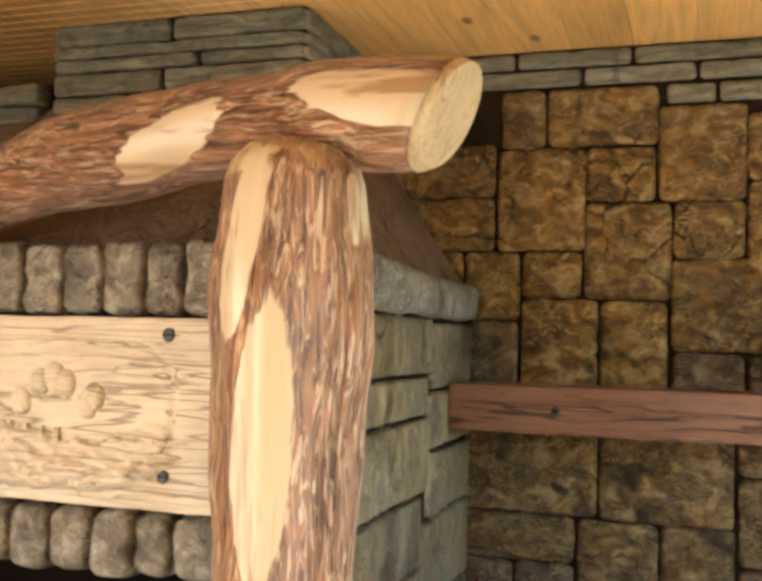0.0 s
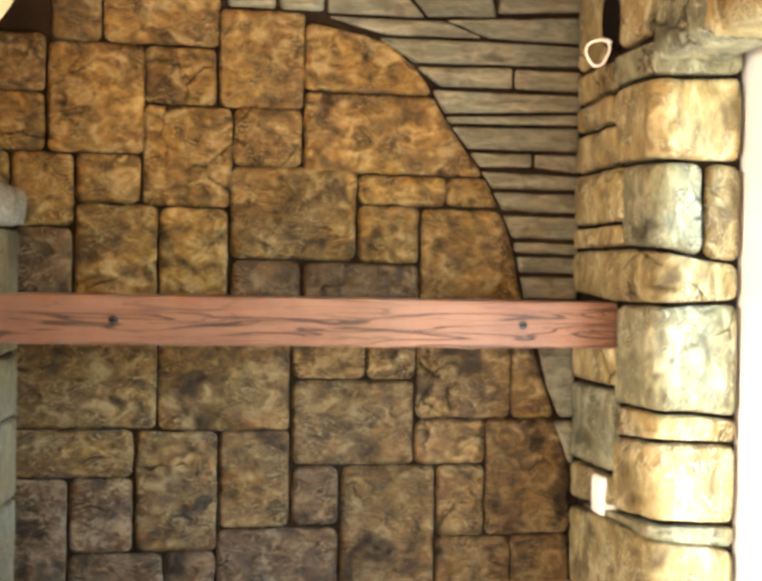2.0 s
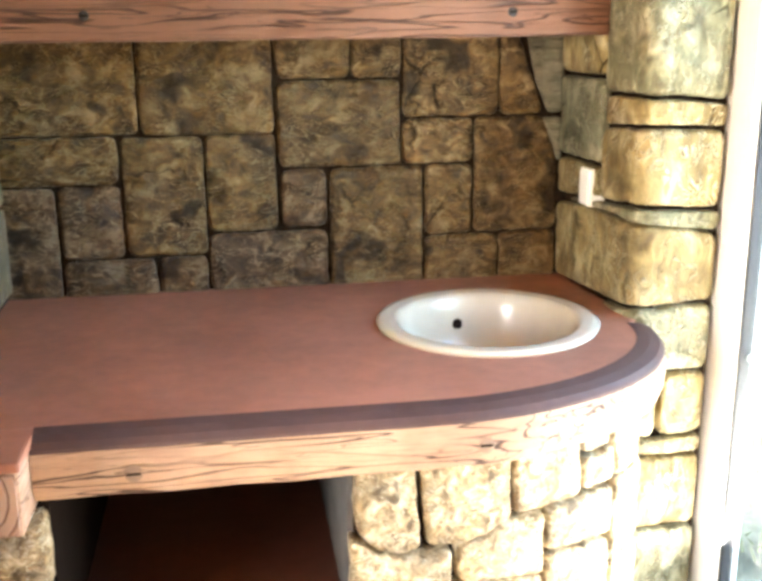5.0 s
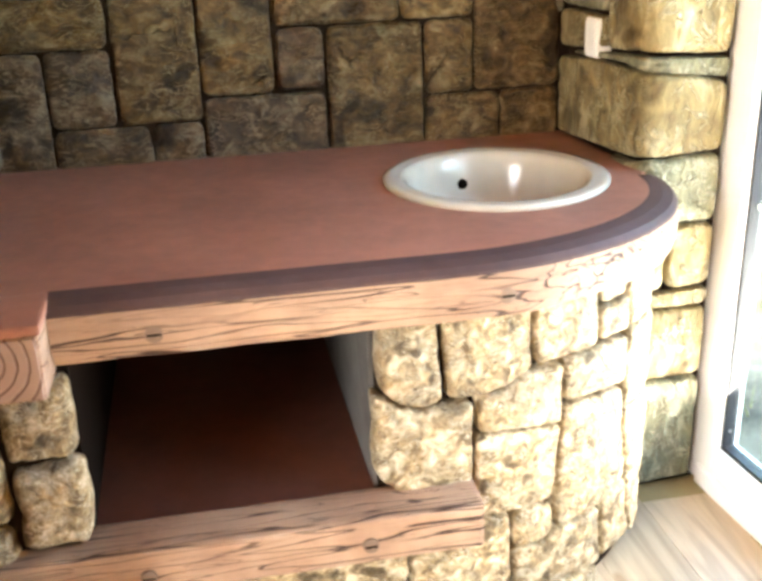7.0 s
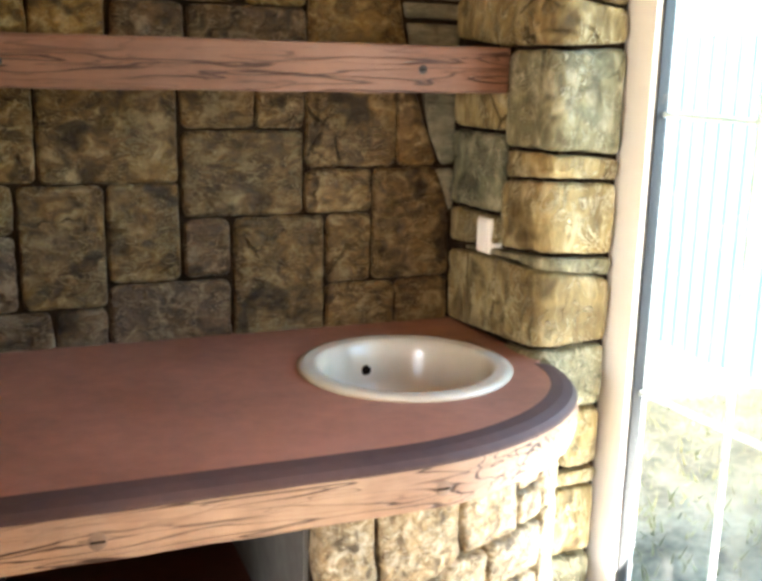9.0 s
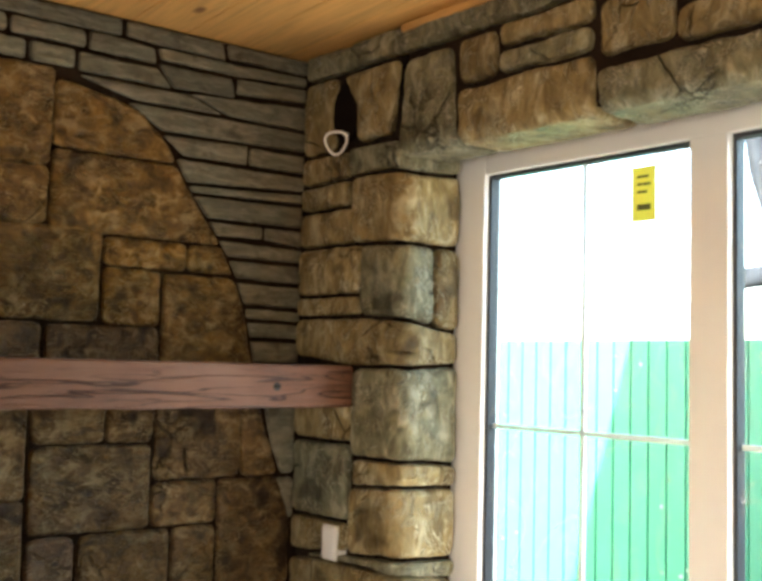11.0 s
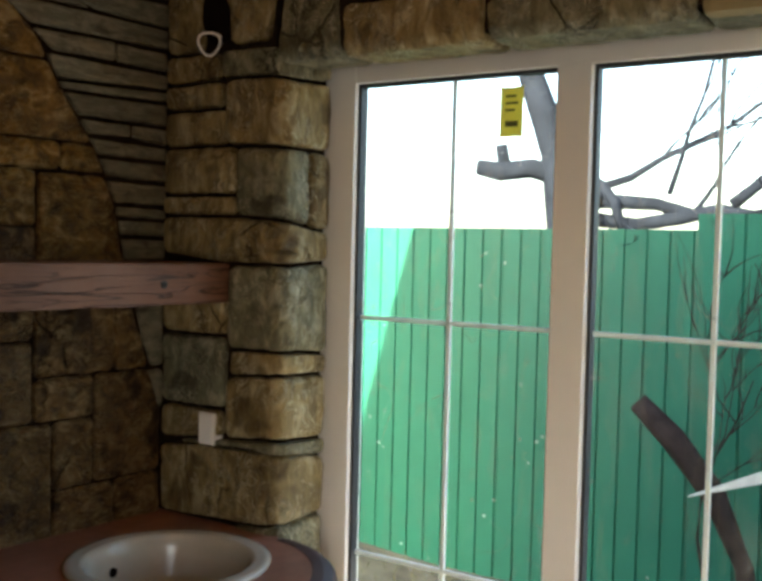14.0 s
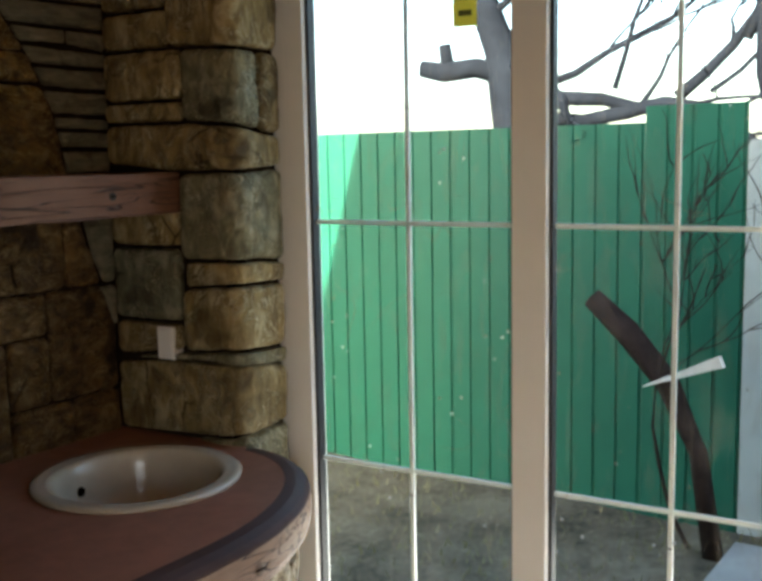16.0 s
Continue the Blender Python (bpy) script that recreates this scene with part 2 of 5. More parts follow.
def end_grain(name, base, dark, centre, axis):
    m, nt, b = material(name)
    tc = nt.nodes.new("ShaderNodeTexCoord")
    mp = nt.nodes.new("ShaderNodeMapping")
    mp.inputs["Location"].default_value = tuple(-c for c in centre)
    nt.links.new(tc.outputs["Object"], mp.inputs["Vector"])
    w = nt.nodes.new("ShaderNodeTexWave")
    w.wave_type, w.rings_direction = "RINGS", axis
    w.inputs["Scale"].default_value, w.inputs["Distortion"].default_value, w.inputs["Detail"].default_value = 16.0, 2.2, 3.0
    nt.links.new(mp.outputs[0], w.inputs["Vector"])
    f = ramp(nt, w.outputs["Fac"], [(0.0, 1.0), (0.18, 0.0)])
    n = noise_tex(nt, mp.outputs[0], 30.0)
    col = mix(nt, f, mix(nt, n, base, tuple(c * 0.75 for c in base)), dark)
    nt.links.new(col, b.inputs["Base Color"])
    bump(nt, b, ramp(nt, f, [(0.0, 1.0), (1.0, 0.0)]), 0.4, 0.004)
    b.inputs["Roughness"].default_value = 0.6
    return m

ENDBEAM = end_grain("carved_beam_end", (0.36, 0.23, 0.165), (0.12, 0.06, 0.04), (-0.50, 1.60, 0.80), "Y")

def bark_wood(name, along, above=None, worn=()):
    """A peeled log: brown furrowed bark with bare cream patches."""
    m, nt, b = material(name)
    st = [62.0] * 3
    st[along] = 8.0
    v = coords(nt, tuple(st), False)
    fur = noise_tex(nt, v, 1.0, 5.0, 0.62, 1.1)
    st2 = [7.0] * 3
    st2[along] = 1.5
    patch = noise_tex(nt, coords(nt, tuple(st2), False), 0.85, 3.0, 0.45, 0.5)
    bark = mix(nt, ramp(nt, fur, [(0.36, 0.0), (0.50, 0.55), (0.64, 1.0)]), (0.085, 0.034, 0.016), (0.40, 0.195, 0.095))
    bark = mix(nt, ramp(nt, noise_tex(nt, v, 1.3, 4.0, 0.6, 1.4), [(0.52, 0.0), (0.60, 0.8)]), bark, (0.62, 0.43, 0.27))
    st3 = [22.0] * 3
    st3[along] = 1.2
    gr = noise_tex(nt, coords(nt, tuple(st3), False), 1.0, 4.0, 0.6, 0.3)
    bare = mix(nt, ramp(nt, gr, [(0.43, 0.85), (0.50, 0.0)]), (0.50, 0.395, 0.255), (0.28, 0.16, 0.08))
    bare = mix(nt, ramp(nt, noise_tex(nt, v, 0.6, 4.0), [(0.55, 0.0), (0.75, 0.35)]), bare, (0.42, 0.27, 0.13))
    mask = ramp(nt, patch, [(0.70, 0.0), (0.715, 1.0)])
    for cx, cz, ax, az, lean in worn:
        # a patch where the bark has been peeled off
        tc = nt.nodes.new("ShaderNodeTexCoord")
        mp = nt.nodes.new("ShaderNodeMapping")
        mp.vector_type = "TEXTURE"
        mp.inputs["Location"].default_value = (cx, 1.35, cz)
        mp.inputs["Rotation"].default_value = (0, lean, 0)
        mp.inputs["Scale"].default_value = (ax, 0.14, az)
        nt.links.new(tc.outputs["Object"], mp.inputs["Vector"])
        ln = nt.nodes.new("ShaderNodeVectorMath")
        ln.operation = "LENGTH"
        nt.links.new(mp.outputs[0], ln.inputs[0])
        wv = nt.nodes.new("ShaderNodeMath")
        wv.operation = "MULTIPLY_ADD"
        wv.inputs[1].default_value = 1.5
        nt.links.new(mix(nt, 0.28, patch, fur), wv.inputs[0])
        nt.links.new(ln.outputs["Value"], wv.inputs[2])
        half = nt.nodes.new("ShaderNodeMath")
        half.operation = "MULTIPLY"
        half.inputs[1].default_value = 0.3
        nt.links.new(wv.outputs[0], half.inputs[0])
        mask = mix(nt, 1.0, mask, ramp(nt, half.outputs[0], [(0.0, 1.0), (0.5, 1.0), (0.51, 0.0)]), "LIGHTEN")
    if above:
        tc = nt.nodes.new("ShaderNodeTexCoord")
        sx = nt.nodes.new("ShaderNodeSeparateXYZ")
        nt.links.new(tc.outputs["Object"], sx.inputs[0])
        ad = nt.nodes.new("ShaderNodeMath")
        ad.operation = "MULTIPLY_ADD"
        ad.inputs[1].default_value = 0.55
        nt.links.new(patch, ad.inputs[0])
        nt.links.new(sx.outputs[2], ad.inputs[2])
        sub = nt.nodes.new("ShaderNodeMath")
        sub.operation = "SUBTRACT"
        sub.inputs[1].default_value = above + 0.275
        nt.links.new(ad.outputs[0], sub.inputs[0])
        mask = mix(nt, 1.0, mask, ramp(nt, sub.outputs[0], [(0.0, 0.0), (0.02, 1.0)]), "LIGHTEN")
    nt.links.new(mix(nt, mask, bark, bare), b.inputs["Base Color"])
    h = mix(nt, mask, fur, (0.35, 0.35, 0.35))
    bump(nt, b, h, 1.0, 0.03)
    b.inputs["Roughness"].default_value = 0.42
    return m

POSTBARK = bark_wood("peeled_post_bark", 2, 1.925, ((-0.622, 1.54, 0.060, 0.25, 0.05), (-0.665, 1.84, 0.036, 0.17, 0.15), (-0.49, 1.92, 0.03, 0.10, 0.0)))
LOGBARK = bark_wood("peeled_log_bark", 0, None, ((-0.90, 2.0, 0.17, 0.052, -0.5), (-0.47, 2.075, 0.17, 0.05, 0.15)))
BARE = carved_wood("bare_cream_wood", (0.50, 0.38, 0.21), (0.28, 0.16, 0.08), 2, 0.5, 0.5, (0.57, 0.46, 0.29))

def plank_wood(name, base, dark, along, rough):
    m, nt, b = material(name)
    st = [15.0] * 3
    st[along] = 0.8
    v = coords(nt, tuple(st))
    g = noise_tex(nt, v, 1.6, 4.0, 0.55, 1.6)
    fine = noise_tex(nt, v, 8.0, 4.0, 0.6)
    col = mix(nt, ramp(nt, g, [(0.36, 0.0), (0.5, 0.35), (0.62, 1.0)]), base, tuple(c * 0.72 for c in base))
    col = mix(nt, ramp(nt, fine, [(0.3, 0.25), (0.6, 0.0)]), col, dark)
    kn = nt.nodes.new("ShaderNodeTexVoronoi")
    kn.voronoi_dimensions = "2D"
    ks = [2.6] * 3
    ks[along] = 1.3
    kn.inputs["Scale"].default_value = 1.0
    nt.links.new(coords(nt, tuple(ks)), kn.inputs["Vector"])
    col = mix(nt, ramp(nt, kn.outputs["Distance"], [(0.02, 0.95), (0.045, 0.0)]), col, dark)
    oi = nt.nodes.new("ShaderNodeObjectInfo")
    hv = nt.nodes.new("ShaderNodeHueSaturation")
    mr = nt.nodes.new("ShaderNodeMapRange")
    mr.inputs["To Min"].default_value, mr.inputs["To Max"].default_value = 0.88, 1.1
    nt.links.new(oi.outputs["Random"], mr.inputs["Value"])
    nt.links.new(mr.outputs[0], hv.inputs["Value"])
    gi = nt.nodes.new("ShaderNodeNewGeometry")
    tone = ramp(nt, gi.outputs["Random Per Island"], [(0.0, 0.78), (1.0, 1.0)])
    col = mix(nt, 1.0, col, tone, "MULTIPLY")
    nt.links.new(col, hv.inputs["Color"])
    nt.links.new(hv.outputs[0], b.inputs["Base Color"])
    b.inputs["Roughness"].default_value = rough
    bump(nt, b, fine, 0.1, 0.003)
    return m

PINE = plank_wood("varnished_pine", (0.84, 0.47, 0.145), (0.20, 0.075, 0.02), 1, 0.33)
LAMINATE = plank_wood("pale_laminate", (0.56, 0.43, 0.28), (0.34, 0.23, 0.13), 1, 0.4)

def clear_glass():
    m, nt, b = material("window_glass")
    out = nt.nodes["Material Output"]
    tr = nt.nodes.new("ShaderNodeBsdfTransparent")
    tr.inputs[0].default_value = (0.94, 0.97, 0.95, 1)
    gl = nt.nodes.new("ShaderNodeBsdfGlossy")
    gl.inputs["Roughness"].default_value = 0.02
    lw = nt.nodes.new("ShaderNodeLayerWeight")
    lw.inputs[0].default_value = 0.5
    fr = nt.nodes.new("ShaderNodeMath")
    fr.operation = "POWER"
    fr.inputs[1].default_value = 4.0
    nt.links.new(lw.outputs["Facing"], fr.inputs[0])
    ms = nt.nodes.new("ShaderNodeMixShader")
    nt.links.new(fr.outputs[0], ms.inputs[0])
    nt.links.new(tr.outputs[0], ms.inputs[1])
    nt.links.new(gl.outputs[0], ms.inputs[2])
    # dust and wiped smears on the pane
    df = nt.nodes.new("ShaderNodeBsdfDiffuse")
    df.inputs[0].default_value = (0.8, 0.8, 0.78, 1)
    sm = noise_tex(nt, coords(nt, (1.0, 9.0, 2.2), True, (0.5, 0, 0)), 1.6, 6.0, 0.65, 1.2)
    fac = ramp(nt, sm, [(0.50, 0.0), (0.76, 0.12)])
    sp = nt.nodes.new("ShaderNodeTexVoronoi")
    sp.inputs["Scale"].default_value = 26.0
    nt.links.new(coords(nt), sp.inputs["Vector"])
    dots = mix(nt, 1.0, ramp(nt, sp.outputs["Distance"], [(0.10, 0.4), (0.16, 0.0)]), ramp(nt, noise_tex(nt, coords(nt), 5.0, 2.0), [(0.52, 0.0), (0.60, 1.0)]), "MULTIPLY")
    scr = noise_tex(nt, coords(nt, (1.0, 1.0, 1.0)), 3.2, 1.0, 0.4, 1.8)
    thin = mix(nt, 1.0, ramp(nt, scr, [(0.497, 0.0), (0.4995, 0.35), (0.502, 0.0)]), ramp(nt, noise_tex(nt, coords(nt), 2.4, 1.0), [(0.52, 0.0), (0.58, 1.0)]), "MULTIPLY")
    fac = mix(nt, 1.0, mix(nt, 1.0, fac, dots, "ADD"), thin, "ADD")
    m2 = nt.nodes.new("ShaderNodeMixShader")
    nt.links.new(fac, m2.inputs[0])
    nt.links.new(ms.outputs[0], m2.inputs[1])
    nt.links.new(df.outputs[0], m2.inputs[2])
    nt.links.new(m2.outputs[0], out.inputs["Surface"])
    return m

GLASS = clear_glass()


# ---- mesh helpers ----
def part(name, bm, mat, parent=None, label="", smooth=False):
    me = bpy.data.meshes.new(name)
    bmesh.ops.recalc_face_normals(bm, faces=bm.faces)
    bm.to_mesh(me)
    bm.free()
    if smooth:
        me.polygons.foreach_set("use_smooth", [True] * len(me.polygons))
    me.materials.append(mat)
    ob = new(name, me)
    if parent is not None:
        ob.parent = parent
    if label:
        ob["label"] = label
    return ob

def box(x0, x1, y0, y1, z0, z1, bevel=0.0, m=None):
    bm = bmesh.new()
    bmesh.ops.create_cube(bm, size=1)
    for v in bm.verts:
        v.co = Vector(((x0 + x1) / 2 + v.co.x * (x1 - x0), (y0 + y1) / 2 + v.co.y * (y1 - y0), (z0 + z1) / 2 + v.co.z * (z1 - z0)))
    if bevel:
        bmesh.ops.bevel(bm, geom=list(bm.edges), offset=bevel, segments=2, affect="EDGES", profile=0.6)
    if m is not None:
        bmesh.ops.transform(bm, matrix=m, verts=bm.verts)
    return bm

def rough_box(x0, x1, y0, y1, z0, z1, step=0.04, amp=0.004, bevel=0.012):
    """A box of many faces with worn edges and a slightly uneven surface."""
    bm = box(x0, x1, y0, y1, z0, z1, bevel)
    for axis, a, b2 in ((0, x0, x1), (1, y0, y1), (2, z0, z1)):
        n = int((b2 - a) / step)
        for i in range(1, n):
            co, no = [0, 0, 0], [0, 0, 0]
            co[axis], no[axis] = a + (b2 - a) * i / n, 1
            bmesh.ops.bisect_plane(bm, geom=list(bm.verts) + list(bm.edges) + list(bm.faces), plane_co=co, plane_no=no)
    for v in bm.verts:
        v.co += noise.noise_vector(v.co * 9.0) * amp
    return bm

def empty(name, label, category, group="", kind="", at=(0, 0, 0)):
    ob = new(name)
    ob.location = at
    return tagged(ob, label, category, group, kind)

def hewn(p, so):
    """Height of a hand-carved face: broad swells, lumps and a few sharp hollows."""
    a = noise.noise(Vector((p[0] * 9, p[1] * 9, 1.0)) + so)
    b = noise.noise(Vector((p[0] * 24, p[1] * 24, 4.0)) + so)
    c = noise.noise(Vector((p[0] * 55, p[1] * 55, 7.0)) + so)
    return 0.55 * a + 0.5 * b + 0.25 * c - 0.5 * max(0.0, abs(b) - 0.45)

def slab(poly, depth, put, seed=0, rnd=0.018, wob=0.004, inset=0.010, lift=0.004):
    """One stone: a closed outline (u, v) rounded and made uneven, with a pillowed, hewn face, laid by put(u, v, d)."""
    pts = [Vector(p) for p in poly]
    out = []
    n = len(pts)
    for i in range(n):
        a, b, c = pts[i - 1], pts[i], pts[(i + 1) % n]
        r1, r2 = min(rnd, (a - b).length * 0.4), min(rnd, (c - b).length * 0.4)
        p1, p2 = b + (a - b).normalized() * r1, b + (c - b).normalized() * r2
        for k in range(4):
            t = k / 3
            out.append((1 - t) ** 2 * p1 + 2 * t * (1 - t) * b + t * t * p2)
        nxt = pts[(i + 1) % n]
        r3 = min(rnd, (nxt - b).length * 0.4)
        q2 = nxt + (b - nxt).normalized() * r3
        m = max(1, int((q2 - p2).length / 0.014))
        for k in range(1, m):
            out.append(p2.lerp(q2, k / m))
    cen = sum(out, Vector((0, 0))) / len(out)
    so = Vector((seed * 3.7, seed * 1.3, 0))
    out = [p + (p - cen).normalized() * wob * (noise.noise(Vector((p[0] * 20, p[1] * 20, 0)) + so) + 0.6 * noise.noise(Vector((p[0] * 60, p[1] * 60, 3)) + so)) for p in out]
    span = max((p - cen).length for p in out)
    rings_in = max(4, min(11, int(span / 0.016)))
    bm = bmesh.new()
    rings = []
    for off, d in ((0.0, -0.004), (0.0, depth * 0.35), (inset * 0.3, depth * 0.72), (inset * 0.8, depth * 0.93), (inset * 1.5, depth)):
        ring = []
        for p in out:
            rad = (p - cen).length
            q = cen + (p - cen) * max(0.45, (rad - off) / max(rad, 1e-4))
            dd = d if d <= 0 else d + lift * hewn(q, so) * d / depth
            ring.append(bm.verts.new(put(q[0], q[1], dd)))
        rings.append(ring)
    for j in range(1, rings_in):
        f = 1 - j / rings_in
        ring = []
        for p in out:
            rad = (p - cen).length
            q = cen + (p - cen) * max(0.45, (rad - inset * 1.5) / max(rad, 1e-4)) * f
            ring.append(bm.verts.new(put(q[0], q[1], depth + lift * (0.5 * (1 - f * f) + hewn(q, so)))))
        rings.append(ring)
    k = len(out)
    for a, b in zip(rings, rings[1:]):
        for i in range(k):
            bm.faces.new((a[i], a[(i + 1) % k], b[(i + 1) % k], b[i]))
    mid = bm.verts.new(put(cen[0], cen[1], depth + lift * (0.5 + hewn(cen, so))))
    for i in range(k):
        bm.faces.new((rings[-1][i], rings[-1][(i + 1) % k], mid))
    return bm

SEED = [0]
def lay(name, poly, depth, put, mat, parent, **kw):
    SEED[0] += 1
    return part(name, slab(poly, depth, put, SEED[0], **kw), mat, parent, smooth=True)

def rect(u0, u1, v0, v1, tilt=0.0):
    return [(u0, v0), (u1, v0 + tilt), (u1, v1 + tilt), (u0, v1)]

def tube(points, radii, seg=10, wob=0.0, cap=True):
    """A tapered round bar along a line of points."""
    bm = bmesh.new()
    pts = [Vector(p) for p in points]
    rings = []
    for i, p in enumerate(pts):
        d = (pts[min(i + 1, len(pts) - 1)] - pts[max(i - 1, 0)]).normalized()
        side = d.cross(Vector((0, 0, 1)))
        side = (side if side.length > 0.05 else d.cross(Vector((0, 1, 0)))).normalized()
        up = side.cross(d).normalized()
        ring = []
        for k in range(seg):
            a = 2 * math.pi * k / seg
            r = radii[i]
            e = side * math.cos(a) + up * math.sin(a)
            r *= 1 + wob * noise.noise((p + e * 0.1) * 11)
            ring.append(bm.verts.new(p + e * r))
        rings.append(ring)
    for a, b in zip(rings, rings[1:]):
        for k in range(seg):
            bm.faces.new((a[k], a[(k + 1) % seg], b[(k + 1) % seg], b[k]))
    if cap:
        bm.faces.new(rings[0])
        bm.faces.new(rings[-1])
    return bm


# ---- the room ----
YB, XR, TOP = 2.615, 0.85, 2.515
SLANT = radians(4.5)
SX, SY = math.sin(SLANT), -math.cos(SLANT)

def right_wall(s, z, d):
    """Along the window wall from the back corner, height, and out into the room."""
    return Vector((XR + s * SX - d * math.cos(SLANT), YB + s * SY - d * SX, z))

RIGHT = Matrix(((SX, -SY, 0, XR), (SY, SX, 0, YB), (0, 0, 1, 0), (0, 0, 0, 1)))   # local x along the wall, y outwards

floor = tagged(part("floor", box(-2.6, 1.1, -2.2, 2.7, -0.15, -0.006), MORTAR), "pale wood-look laminate floor boards", "floor", kind="structure")
ceiling_bm = box(-2.6, 1.05, -2.2, 2.7, TOP + 0.022, TOP + 0.12)
ceiling_mesh = bmesh.new()
x = 1.09
while x > -0.9:
    b = box(x - 0.1585, x, -2.2, YB, TOP, TOP + 0.02, 0.003)
    me = bpy.data.meshes.new("tmp")
    b.to_mesh(me)
    b.free()
    ceiling_mesh.from_mesh(me)
    bpy.data.meshes.remove(me)
    x -= 0.159
y = YB
while y > -2.2:
    b = box(-2.6, -0.979, y - 0.043, y, TOP, TOP + 0.02, 0.004)
    me = bpy.data.meshes.new("tmp")
    b.to_mesh(me)
    b.free()
    ceiling_mesh.from_mesh(me)
    bpy.data.meshes.remove(me)
    y -= 0.046
tagged(part("ceiling", ceiling_mesh, PINE), "varnished pine plank ceiling with dark knots", "ceiling", kind="structure")
tagged(part("ceiling_deck", ceiling_bm, MORTAR), "dark deck above the ceiling planks", "ceiling", kind="structure")
tagged(part("trim", box(0.45, 1.95, -0.028, -0.003, TOP - 0.022, TOP - 0.001, 0.004, RIGHT), PINE), "thin pine strip along the ceiling edge", "trim", kind="structure")

wall_north = tagged(part("wall_north", box(-2.6, 1.12, YB, 2.9, -0.3, 2.62), MORTAR), "back wall of carved ochre stone blocks and grey slates", "wall", kind="structure")
wall_west = empty("wall_west", "plain plastered side wall with a window opening", "wall", kind="structure")
for a in ((-2.35, -1.9, -0.3, 2.62), (-0.4, 2.9, -0.3, 2.62), (-1.9, -0.4, -0.3, 0.5), (-1.9, -0.4, 2.2, 2.62)):
    part("wall_piece", box(-2.75, -2.6, *a), WALLPAINT, wall_west)

tagged(part("wall_south", box(-2.6, 1.45, -2.35, -2.2, -0.3, 2.62), WALLPAINT), "plain plastered wall", "wall", kind="structure")

# window wall: pier, lintel, far pier
S0, S1, DEEP, HEAD = 0.456, 1.97, 0.205, 2.185
wall_east = empty("wall_east", "window wall of sandy carved stones with a rounded pier", "wall", kind="structure")
part("pier", box(0, S0 - 0.05, 0.012, 0.272, -0.3, 2.62, 0, RIGHT), MORTAR, wall_east)
part("reveal", box(S0 - 0.05, S0 - 0.014, 0.05, 0.272, -0.3, 2.62, 0, RIGHT), MORTAR, wall_east)
part("lintel", box(S0, S1 + 0.01, 0.0, 0.272, HEAD + 0.012, 2.62, 0, RIGHT), MORTAR, wall_east)
part("far_pier", box(S1 + 0.01, 5.0, 0.0, 0.272, -0.3, 2.62, 0, RIGHT), PLASTER, wall_east)
part("plaster_panel", rough_box(1.574, 2.0, -0.022, 0.18, 2.17, TOP - 0.002, 0.05, 0.003, 0.02), PLASTER, wall_east, "plain olive plaster").matrix_world = RIGHT
part("threshold", box(S0, S1, 0.0, 0.272, -0.3, -0.002, 0, RIGHT), PLASTER, wall_east)

# ---- window ----
window = empty("window_1", "white plastic double window door with thin glazing bars", "window", kind="structure")
F0, F1, FZ0, FZ1, FD = 0.487, 1.942, 0.055, 2.205, 0.198
def wbox(name, s0, s1, d0, d1, z0, z1, mat, parent, bev=0.004, label=""):
    return part(name, box(s0, s1, d0, d1, z0, z1, bev, RIGHT), mat, parent, label)
frame_part = wbox("window_frame", F0, F0 + 0.062, FD, FD + 0.07, FZ0, FZ1, PVC, window)
wbox("window_frame", F1 - 0.062, F1, FD, FD + 0.07, FZ0, FZ1, PVC, window)
wbox("window_frame", F0 + 0.062, F1 - 0.062, FD + 0.0015, FD + 0.07, FZ1 - 0.072, FZ1, PVC, window)
wbox("window_frame", F0 + 0.062, F1 - 0.062, FD + 0.0015, FD + 0.07, FZ0, FZ0 + 0.075, PVC, window)
wbox("mullion", 1.166, 1.258, FD - 0.004, FD + 0.068, FZ0 + 0.075, FZ1 - 0.072, PVC, window)
wbox("packing", F0 - 0.05, F0, FD + 0.004, FD + 0.1, 0, 2.215, PVC, window)
wbox("sill", F0, F1, FD - 0.01, FD + 0.12, 0.0, FZ0, PVC, window)
for a, b in ((F0 + 0.062, 1.166), (1.258, F1 - 0.062)):
    z0, z1 = FZ0 + 0.075, FZ1 - 0.072
    for sl in ((a, a + 0.009, z0, z1), (b - 0.009, b, z0, z1), (a + 0.009, b - 0.009, z0, z0 + 0.009), (a + 0.009, b - 0.009, z1 - 0.009, z1)):
        wbox("seal", sl[0], sl[1], FD + 0.018, FD + 0.05, sl[2], sl[3], SEAL, window, 0, "black rubber gasket")
    pane = wbox("pane", a + 0.004, b - 0.004, FD + 0.03, FD + 0.033, z0 + 0.004, z1 - 0.004, GLASS, window, 0)
    pane.visible_shadow = False
    mid = (a + b) / 2 - 0.006
    wbox("glazing_bar", mid - 0.006, mid + 0.006, FD + 0.036, FD + 0.046, z0, z1, PVC, window, 0.001)
    for zz in (1.465, 0.775):
        wbox("glazing_bar", a + 0.001, b - 0.001, FD + 0.0375, FD + 0.0445, zz - 0.006, zz + 0.006, PVC, window, 0.001)
sticker = wbox("window_sticker", 0.995, 1.061, FD + 0.0275, FD + 0.0285, 1.965, 2.095, YELLOW, None, 0)
tagged(sticker, "yellow paper sticker on the window pane", "sticker")
